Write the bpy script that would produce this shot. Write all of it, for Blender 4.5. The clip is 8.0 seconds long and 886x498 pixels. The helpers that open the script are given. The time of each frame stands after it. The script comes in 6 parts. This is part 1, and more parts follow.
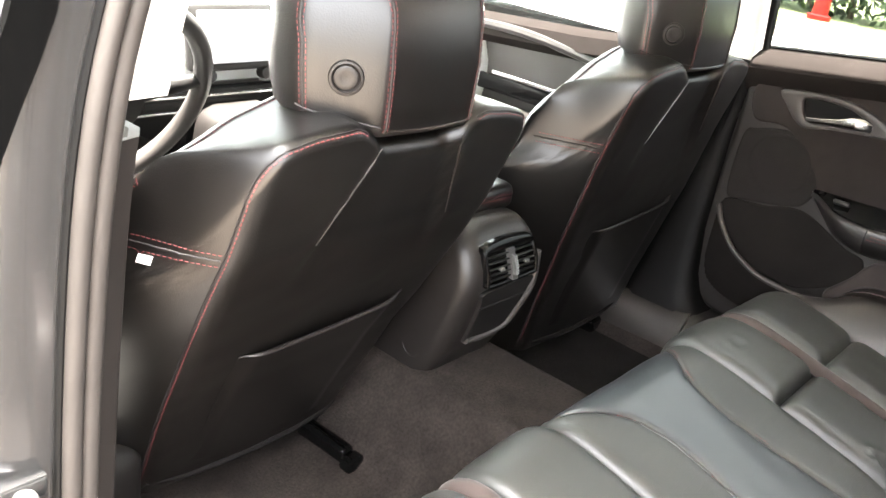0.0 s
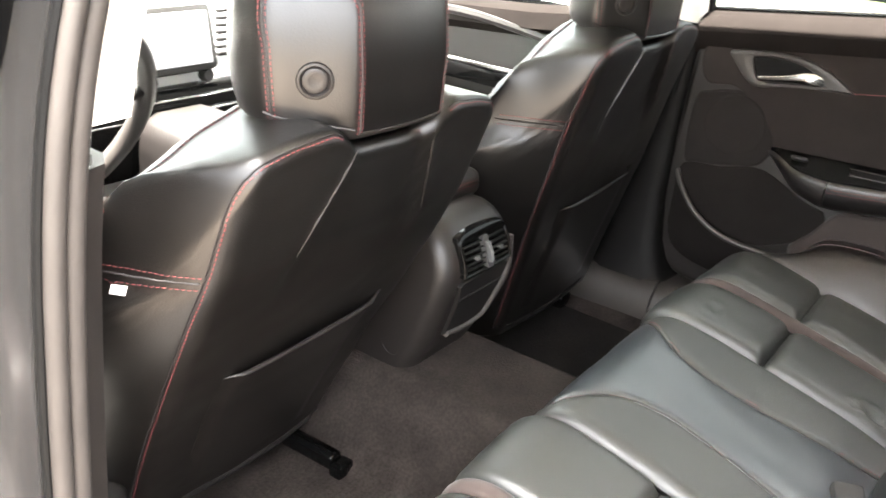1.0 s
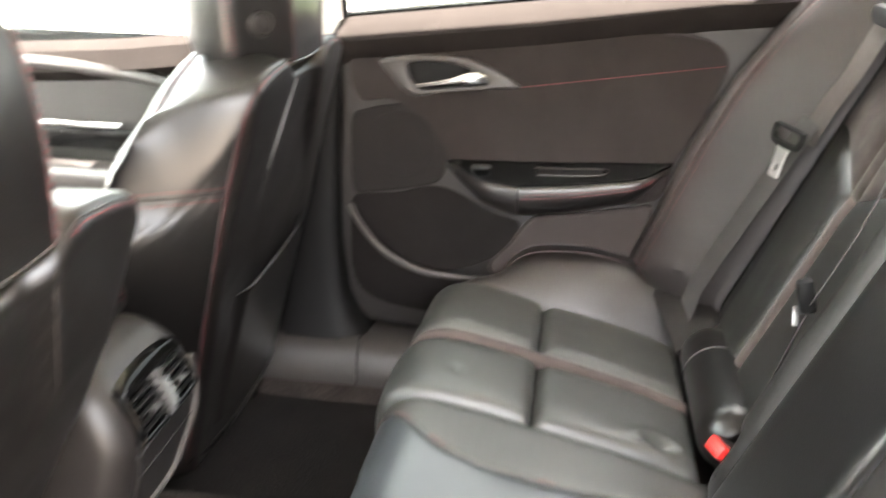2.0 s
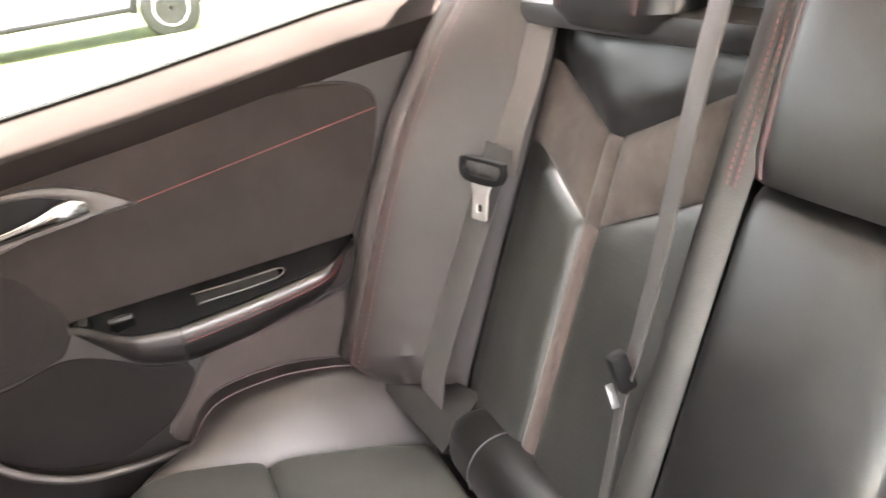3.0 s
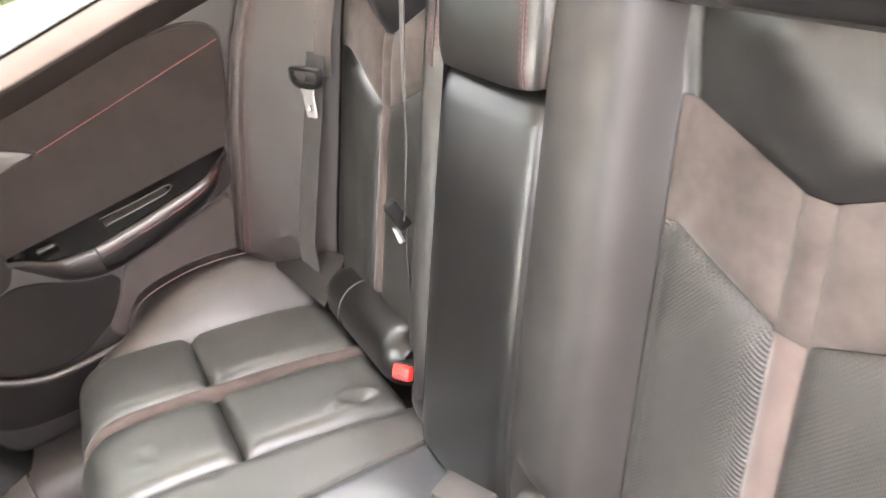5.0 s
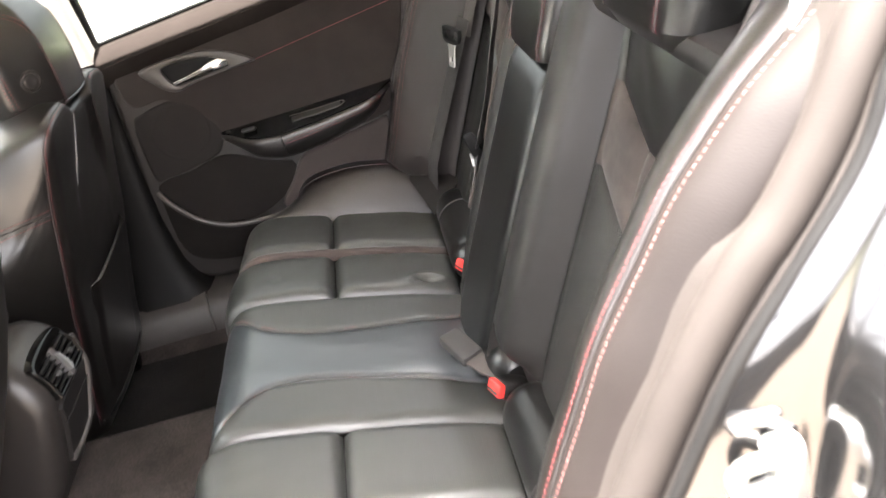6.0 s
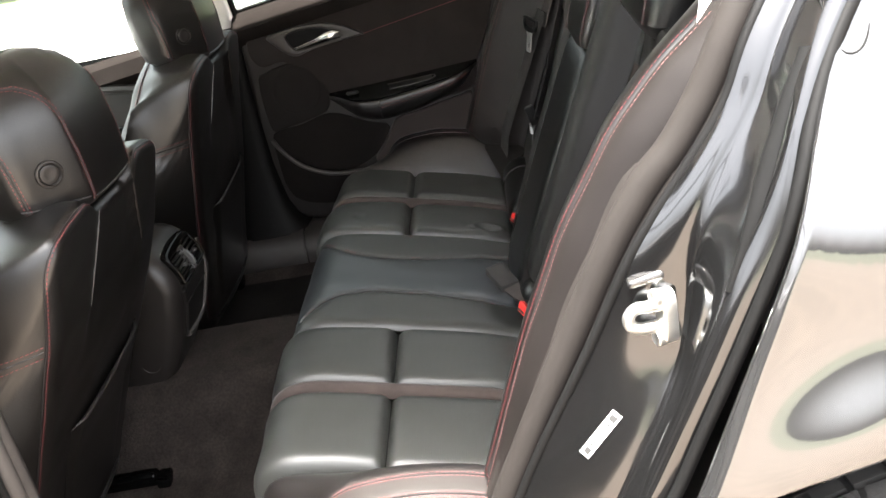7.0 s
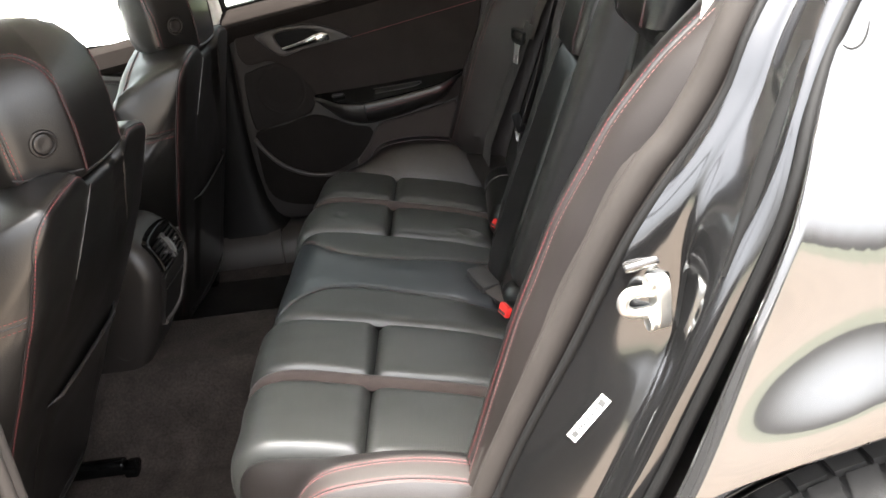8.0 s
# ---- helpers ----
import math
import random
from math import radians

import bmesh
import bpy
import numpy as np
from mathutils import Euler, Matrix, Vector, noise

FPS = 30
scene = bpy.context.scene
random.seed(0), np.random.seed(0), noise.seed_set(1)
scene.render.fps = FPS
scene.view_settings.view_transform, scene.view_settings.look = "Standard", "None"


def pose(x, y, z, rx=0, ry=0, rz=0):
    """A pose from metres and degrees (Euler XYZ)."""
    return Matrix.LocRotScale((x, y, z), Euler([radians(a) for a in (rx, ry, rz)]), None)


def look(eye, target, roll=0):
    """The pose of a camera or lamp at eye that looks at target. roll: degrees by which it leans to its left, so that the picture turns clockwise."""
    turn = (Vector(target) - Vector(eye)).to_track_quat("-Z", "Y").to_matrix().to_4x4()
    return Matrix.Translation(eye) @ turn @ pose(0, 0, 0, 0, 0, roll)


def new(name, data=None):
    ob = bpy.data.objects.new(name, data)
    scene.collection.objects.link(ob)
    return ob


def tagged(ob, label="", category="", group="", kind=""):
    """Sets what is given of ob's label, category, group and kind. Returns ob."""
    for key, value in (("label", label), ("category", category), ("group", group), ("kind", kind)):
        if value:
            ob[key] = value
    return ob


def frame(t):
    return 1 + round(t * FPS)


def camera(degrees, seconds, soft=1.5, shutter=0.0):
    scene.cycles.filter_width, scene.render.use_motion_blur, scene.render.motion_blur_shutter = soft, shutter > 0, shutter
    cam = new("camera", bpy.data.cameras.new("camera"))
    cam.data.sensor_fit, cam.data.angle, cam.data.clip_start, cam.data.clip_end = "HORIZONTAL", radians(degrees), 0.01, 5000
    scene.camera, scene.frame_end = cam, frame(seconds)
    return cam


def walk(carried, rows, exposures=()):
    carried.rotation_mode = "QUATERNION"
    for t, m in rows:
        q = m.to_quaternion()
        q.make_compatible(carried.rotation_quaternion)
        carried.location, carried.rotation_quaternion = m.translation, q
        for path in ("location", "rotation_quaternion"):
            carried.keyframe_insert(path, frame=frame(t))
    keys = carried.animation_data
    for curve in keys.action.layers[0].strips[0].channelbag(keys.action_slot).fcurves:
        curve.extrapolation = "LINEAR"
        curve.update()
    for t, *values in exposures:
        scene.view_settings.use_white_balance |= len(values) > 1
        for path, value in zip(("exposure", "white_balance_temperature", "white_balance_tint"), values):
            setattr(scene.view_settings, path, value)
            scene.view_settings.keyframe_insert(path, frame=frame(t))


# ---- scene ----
from mathutils.bvhtree import BVHTree

cam = camera(53.6, 8.0, shutter=0.35)
PATH = [
    (0, (-1.039, -0.053, 1.152), (0.416, 1.076, 0.372), 9.4),
    (0.5, (-1.043, -0.033, 1.154), (0.418, 1.085, 0.37), 7.8),
    (1, (-1.04, 0.003, 1.154), (0.483, 1.017, 0.346), 5.7),
    (1.5, (-0.989, 0.086, 1.143), (0.694, 0.804, 0.336), 4.2),
    (2, (-0.761, 0.214, 1.113), (1.083, 0.473, 0.381), 1.3),
    (2.2, (-0.643, 0.251, 1.117), (1.233, 0.286, 0.426), -0.6),
    (3.3, (-0.402, 0.285, 1.126), (1.296, -0.431, 0.349), -11.2),
    (3.5, (-0.395, 0.272, 1.127), (1.271, -0.468, 0.305), -13.3),
    (4, (-0.418, 0.255, 1.147), (1.183, -0.503, 0.218), -17.3),
    (4.2, (-0.448, 0.254, 1.144), (1.135, -0.509, 0.19), -17.5),
    (5.3, (-0.882, 0.146, 1.199), (0.849, -0.187, 0.253), -20.2),
    (5.5, (-0.973, 0.122, 1.21), (0.793, -0.079, 0.292), -19.4),
    (6, (-1.155, 0.056, 1.211), (0.636, 0.021, 0.322), -14.9),
    (6.5, (-1.349, 0.005, 1.237), (0.451, 0.092, 0.369), -13.0),
    (7, (-1.456, -0.002, 1.245), (0.343, 0.181, 0.39), -12.2),
    (7.5, (-1.48, 0.025, 1.232), (0.327, 0.174, 0.388), -10.8),
    (8, (-1.485, 0.037, 1.217), (0.337, 0.131, 0.397), -8.3),
]
walk(cam, [(t, look(eye, target, roll)) for t, eye, target, roll in PATH],
     [(0.0, 5.42, 6700, 9), (1.0, 5.38, 6700, 9), (1.5, 5.42, 6700, 9), (2.2, 6.22, 6850, 12), (3.5, 6.55, 6950, 18), (4.2, 6.62, 6950, 18), (5.5, 6.35, 6950, 16), (6.0, 5.4, 6800, 13), (6.5, 4.06, 6600, 9), (7.0, 4.0, 6600, 9), (8.0, 4.04, 6600, 9)])

# ---- light ----
world = bpy.data.worlds.new("sky")
scene.world = world
world.use_nodes = True
wn = world.node_tree.nodes
sky = wn.new("ShaderNodeTexSky")
sky.sky_type, sky.sun_disc = "NISHITA", False
SUN_TO = Vector((-0.05, 0.0, 1.15)).normalized()
sky.sun_elevation = math.asin(SUN_TO.z)
sky.sun_rotation = math.atan2(SUN_TO.x, SUN_TO.y)
sky.air_density, sky.dust_density, sky.ozone_density = 0.7, 8.0, 0.6
haze = wn.new("ShaderNodeHueSaturation")
haze.inputs["Saturation"].default_value = 0.25
world.node_tree.links.new(sky.outputs[0], haze.inputs["Color"])
world.node_tree.links.new(haze.outputs[0], wn["Background"].inputs[0])
wn["Background"].inputs[1].default_value = 0.15
sun = new("sun", bpy.data.lights.new("sun", "SUN"))
sun.data.energy, sun.data.angle, sun.data.color = 2.6, radians(0.6), (1.0, 0.95, 0.88)
sun.matrix_world = look(SUN_TO * 20, (0, 0, 0))


# ---- small tools ----
def lerp(a, b, t):
    return a + (b - a) * t


def step(a, b, x):
    t = min(1.0, max(0.0, (x - a) / (b - a)))
    return t * t * (3 - 2 * t)


def table(rows, x):
    """Straight lines between (x, value) rows."""
    if x <= rows[0][0]:
        return rows[0][1]
    for (a, va), (b, vb) in zip(rows, rows[1:]):
        if x <= b:
            return va + (vb - va) * (x - a) / (b - a)
    return rows[-1][1]


def curve(points, n, closed=False):
    """n points along a Catmull-Rom curve, evenly by length."""
    p = [Vector(q) for q in points]
    k, fine = len(p), []
    for i in range(k if closed else k - 1):
        a, b, c, d = (p[(i + o) % k] if closed else p[min(k - 1, max(0, i + o))] for o in (-1, 0, 1, 2))
        for j in range(12):
            t = j / 12
            fine.append(0.5 * (2 * b + (c - a) * t + (2 * a - 5 * b + 4 * c - d) * t * t + (3 * b - a - 3 * c + d) * t ** 3))
    fine.append(p[0] if closed else p[-1])
    far = [0.0]
    for a, b in zip(fine, fine[1:]):
        far.append(far[-1] + (b - a).length)
    out, i, total = [], 0, far[-1]
    for j in range(n):
        want = total * j / (n if closed else n - 1)
        while i < len(far) - 2 and far[i + 1] < want:
            i += 1
        span = far[i + 1] - far[i]
        out.append(fine[i].lerp(fine[i + 1], (want - far[i]) / span if span > 1e-9 else 0))
    return out


def part(name, shape, material, parent=None, label="", sharp=40):
    """One mesh object, given as a bmesh or (verts, faces), in the world's metres, under a thing or part."""
    me = bpy.data.meshes.new(name)
    if isinstance(shape, bmesh.types.BMesh):
        bmesh.ops.recalc_face_normals(shape, faces=shape.faces)
        shape.to_mesh(me)
        shape.free()
    else:
        me.from_pydata([tuple(v) for v in shape[0]], [], shape[1])
    me.shade_smooth()
    me.set_sharp_from_angle(angle=radians(sharp))
    me.materials.append(material)
    ob = new(name, me)
    if parent is not None:
        ob.parent = parent
        root = parent
        while root.parent is not None:
            root = root.parent
        if root.type == "EMPTY" and parent.type == "EMPTY":
            ob.matrix_parent_inverse = Matrix.Translation(-root.location)
    if label:
        ob["label"] = label
    return ob


def thing(name, label, category, at=(0, 0, 0), kind="", group=""):
    ob = new(name)
    ob.empty_display_size = 0.05
    ob.location = at
    return tagged(ob, label, category, group, kind)


def joined(*shapes):
    verts, faces = [], []
    for v, f in shapes:
        base = len(verts)
        verts += list(v)
        faces += [tuple(base + i for i in q) for q in f]
    return verts, faces


def grid(fn, nu, nv, closed=False, flip=False):
    """A sheet of nu by nv points: fn(a, b) with a and b from 0 to 1."""
    verts = [fn(i / (nu if closed else nu - 1), j / (nv - 1)) for j in range(nv) for i in range(nu)]
    faces = []
    for j in range(nv - 1):
        for i in range(nu if closed else nu - 1):
            q = (j * nu + i, j * nu + (i + 1) % nu, (j + 1) * nu + (i + 1) % nu, (j + 1) * nu + i)
            faces.append(q[::-1] if flip else q)
    return verts, faces


def loft(rings, cap=True):
    """Closed rings of equal count joined into a solid."""
    n = len(rings[0])
    verts = [v for ring in rings for v in ring]
    faces = [(k * n + i, k * n + (i + 1) % n, (k + 1) * n + (i + 1) % n, (k + 1) * n + i) for k in range(len(rings) - 1) for i in range(n)]
    if cap:
        faces += [tuple(range(n))[::-1], tuple(range((len(rings) - 1) * n, len(rings) * n))]
    return verts, faces


def solid(shape):
    """A shape as a bmesh, its normals made consistent by part()."""
    bm = bmesh.new()
    vs = [bm.verts.new(v) for v in shape[0]]
    for f in shape[1]:
        bm.faces.new([vs[i] for i in f])
    return bm


def strips(lines, thick=0.004, push=None):
    """A skin across lines of equal count, with a back side pushed away by thick along push (or the skin's own normal)."""
    n, m = len(lines[0]), len(lines)
    L = [[Vector(p) for p in line] for line in lines]
    back = []
    for k in range(m):
        row = []
        for i in range(n):
            if push is None:
                du = L[k][min(n - 1, i + 1)] - L[k][max(0, i - 1)]
                dv = L[min(m - 1, k + 1)][i] - L[max(0, k - 1)][i]
                d = du.cross(dv).normalized()
            else:
                d = Vector(push)
            row.append(L[k][i] + d * thick)
        back.append(row)
    verts = [p for row in L for p in row] + [p for row in back for p in row]
    o, faces = n * m, []
    for k in range(m - 1):
        for i in range(n - 1):
            a, b, c, d = k * n + i, k * n + i + 1, (k + 1) * n + i + 1, (k + 1) * n + i
            faces += [(a, b, c, d), (o + d, o + c, o + b, o + a)]
    edge = [i for i in range(n)] + [k * n + n - 1 for k in range(1, m)] + [(m - 1) * n + i for i in range(n - 2, -1, -1)] + [k * n for k in range(m - 2, 0, -1)]
    faces += [(b, a, o + a, o + b) for a, b in zip(edge, edge[1:] + edge[:1])]
    return verts, faces


def tube(points, r, n=6):
    """A round bar along points."""
    p = [Vector(q) for q in points]
    rings, side = [], None
    for i, q in enumerate(p):
        d = (p[min(len(p) - 1, i + 1)] - p[max(0, i - 1)]).normalized()
        side = (side - d * side.dot(d)) if side is not None else d.orthogonal()
        side.normalize()
        up = d.cross(side)
        rr = r[i] if isinstance(r, (list, tuple)) else r
        rings.append([q + (side * math.cos(2 * math.pi * k / n) + up * math.sin(2 * math.pi * k / n)) * rr for k in range(n)])
    return loft(rings)


def strap(points, sides, width, thick):
    """A flat band along points; sides gives its width's direction at each."""
    rings = []
    p = [Vector(q) for q in points]
    for i, q in enumerate(p):
        d = (p[min(len(p) - 1, i + 1)] - p[max(0, i - 1)]).normalized()
        s = Vector(sides[i] if isinstance(sides, list) else sides)
        s = (s - d * s.dot(d)).normalized()
        n = d.cross(s)
        w, t = width / 2, thick / 2
        rings.append([q + s * a * w + n * b * t for a, b in ((-1, -0.4), (-0.96, -1), (0.96, -1), (1, -0.4), (1, 0.4), (0.96, 1), (-0.96, 1), (-1, 0.4))])
    return loft(rings)


def box(at, size, bevel=0.003, turn=None, segments=2):
    bm = bmesh.new()
    bmesh.ops.create_cube(bm, size=1)
    bmesh.ops.scale(bm, vec=size, verts=bm.verts)
    if bevel:
        bmesh.ops.bevel(bm, geom=bm.edges[:], offset=bevel, segments=segments, profile=0.5, affect="EDGES")
    if turn is not None:
        bmesh.ops.transform(bm, matrix=Matrix(turn).to_4x4(), verts=bm.verts)
    bmesh.ops.translate(bm, vec=at, verts=bm.verts)
    return bm


def lathe(profile, at, axis, n=32):
    """(radius, along) rows turned round an axis through at."""
    turn = Vector(axis).to_track_quat("Z", "Y").to_matrix()
    rings = [[Vector(at) + turn @ Vector((r * math.cos(2 * math.pi * k / n), r * math.sin(2 * math.pi * k / n), h)) for k in range(n)] for r, h in profile]
    return loft(rings)


def shrink(poly, d):
    """A 2D outline moved inwards by d."""
    area = sum(a[0] * b[1] - b[0] * a[1] for a, b in zip(poly, poly[1:] + poly[:1]))
    sign, n, out = (1 if area > 0 else -1), len(poly), []
    for i in range(n):
        a, b, c = Vector(poly[i - 1]), Vector(poly[i]), Vector(poly[(i + 1) % n])
        e, g = (b - a).normalized(), (c - b).normalized()
        m = Vector((-(e.y + g.y), e.x + g.x))
        m = m.normalized() / max(0.5, math.sqrt(max(0.01, (1 + e.dot(g)) / 2))) if m.length > 1e-6 else Vector((-e.y, e.x))
        out.append((b + m * d * sign)[:])
    return out


def plate(poly, place, depth, bevel, lift=0.0):
    """A flat piece with a rounded rim: outline in 2D, place(a, b, out) gives the world's point."""
    rims = [(poly, -depth), (poly, lift - bevel)]
    for k in (1, 2, 3):
        w = math.pi / 2 * k / 3
        rims.append((shrink(poly, bevel * (1 - math.cos(w))), lift - bevel + bevel * math.sin(w)))
    rims.append((shrink(poly, bevel + 0.0012), lift))
    return solid(loft([[place(a, b, h) for a, b in ring] for ring, h in rims]))


def outline(points, n=64):
    return [(p.x, p.y) for p in curve([(a, b, 0) for a, b in points], n, True)]


def frame_plate(outer, inner, place, depth, lift, bevel):
    """A flat ring between two outlines of equal count, with rounded rims."""
    rings = [(outer, -depth), (outer, lift - bevel), (shrink(outer, bevel * 0.3), lift - bevel * 0.3), (shrink(outer, bevel), lift),
             (shrink(inner, -bevel), lift), (shrink(inner, -bevel * 0.3), lift - bevel * 0.3), (inner, lift - bevel), (inner, -depth)]
    rows = [[place(a, b, h) for a, b in ring] for ring, h in rings]
    n = len(outer)
    verts = [v for row in rows for v in row]
    faces = [(k * n + i, k * n + (i + 1) % n, (k + 1) % 8 * n + (i + 1) % n, (k + 1) % 8 * n + i) for k in range(8) for i in range(n)]
    return solid((verts, faces))


def normal_of(fn, a, b, e=0.002):
    return (fn(a + e, b) - fn(a - e, b)).cross(fn(a, b + e) - fn(a, b - e)).normalized()


def give(p):
    """Leather's slight unevenness over its padding."""
    return 0.0022 * noise.noise(p * 11) + 0.0007 * noise.noise(p * 34 + Vector((3, 7, 1)))


def patch(fn, lo, hi, s0, s1, puff=0.010, rim=0.014, sink=0.006, nu=26, nv=26, flip=1):
    """An upholstered panel on the surface fn(x, s): between x = lo(s) and hi(s), s0 to s1, swelling from a sunk edge."""
    verts = []
    for j in range(nv):
        b = 0.5 - 0.5 * math.cos(math.pi * j / (nv - 1))
        s = lerp(s0, s1, b)
        a0, a1 = lo(s), hi(s)
        for i in range(nu):
            a = 0.5 - 0.5 * math.cos(math.pi * i / (nu - 1))
            x = lerp(a0, a1, a)
            d = min((x - a0), (a1 - x)) if a1 > a0 else min(x - a1, a0 - x)
            d2 = min(s - s0, s1 - s)
            h = (1 - math.exp(-max(0, d) / rim)) * (1 - math.exp(-max(0, d2) / rim)) * (puff + sink) - sink
            p = fn(x, s)
            h += give(p) * min(1.0, max(0, d) / 0.02, max(0, d2) / 0.02)
            verts.append(p + normal_of(fn, x, s) * h * flip)
    faces = [(j * nu + i, j * nu + i + 1, (j + 1) * nu + i + 1, (j + 1) * nu + i) for j in range(nv - 1) for i in range(nu - 1)]
    return verts, [q[::-1] for q in faces] if lo(s0) > hi(s0) else faces


def thickened(shape, d):
    """A sheet with a back, d behind it along each point's normal."""
    bm = solid(shape)
    bm.normal_update()
    made = bmesh.ops.solidify(bm, geom=bm.faces[:], thickness=d)
    return bm


def tree_of(ob):
    bm = bmesh.new()
    bm.from_mesh(ob.data)
    t = BVHTree.FromBMesh(bm)
    bm.free()
    return t


def snapped(trees, points, lift=0.0008):
    """The points laid onto the nearest of some surfaces, with their normals."""
    out = []
    for p in points:
        best = min((t.find_nearest(Vector(p)) for t in trees), key=lambda r: r[3])
        n = best[1]
        if (Vector(p) - best[0]).dot(n) < 0 and (Vector(p) - best[0]).length > 0.004:
            n = n
        out.append((best[0] + n * lift, n))
    return out


def stitches(run, pitch=0.0075, length=None, r=0.00042, shift=0.0):
    """Thread dashes along a run of (point, normal); shift moves the row sideways."""
    pts, length = [p for p, _ in run], length or pitch * 0.66
    total = 0.0
    for (a, na), (b, nb) in zip(run, run[1:]):
        total += (b - a).length
    count, far, i, done = int(total / pitch), 0.0, 0, 0.0
    shapes = []
    for k in range(count):
        ends = []
        for want in (k * pitch, k * pitch + length):
            while i < len(pts) - 2 and done + (pts[i + 1] - pts[i]).length < want:
                done += (pts[i + 1] - pts[i]).length
                i += 1
            seg = pts[i + 1] - pts[i]
            t = min(1.0, (want - done) / max(1e-6, seg.length))
            n = run[i][1]
            ends.append(pts[i] + seg * t + seg.normalized().cross(n) * shift)
        d = (ends[1] - ends[0])
        if d.length < 1e-4:
            continue
        s, n = d.normalized().cross(run[i][1]).normalized() * r, run[i][1] * r
        mid = (ends[0] + ends[1]) / 2 + n * 0.9
        a, b = ends
        verts = [a + s, a - s, a + n * 0.5, b + s, b - s, b + n * 0.5, mid + s * 1.1, mid - s * 1.1, mid + n * 0.6]
        shapes.append((verts, [(0, 2, 8, 6), (2, 1, 7, 8), (6, 8, 5, 3), (8, 7, 4, 5), (0, 1, 2), (3, 5, 4)]))
    return joined(*shapes) if shapes else ([], [])


def seam(parent, trees, points, thread, rows=(0.0035,), groove=True, n=None, lift=0.0006, pitch=0.0075, r=0.00042):
    """A sewn seam laid on surfaces: a dark cord in the joint and rows of thread beside it."""
    pts = curve(points, n or max(8, int(sum((Vector(a) - Vector(b)).length for a, b in zip(points, points[1:])) / 0.008)))
    run = snapped(trees, pts, lift)
    if groove:
        part("welt", tube([p for p, _ in run], 0.0012, 5), M["cord"], parent)
    part("stitching", joined(*[stitches(run, pitch=pitch, shift=s, r=r) for s in rows]), thread, parent, "red stitching")


# ---- materials ----
M = {}


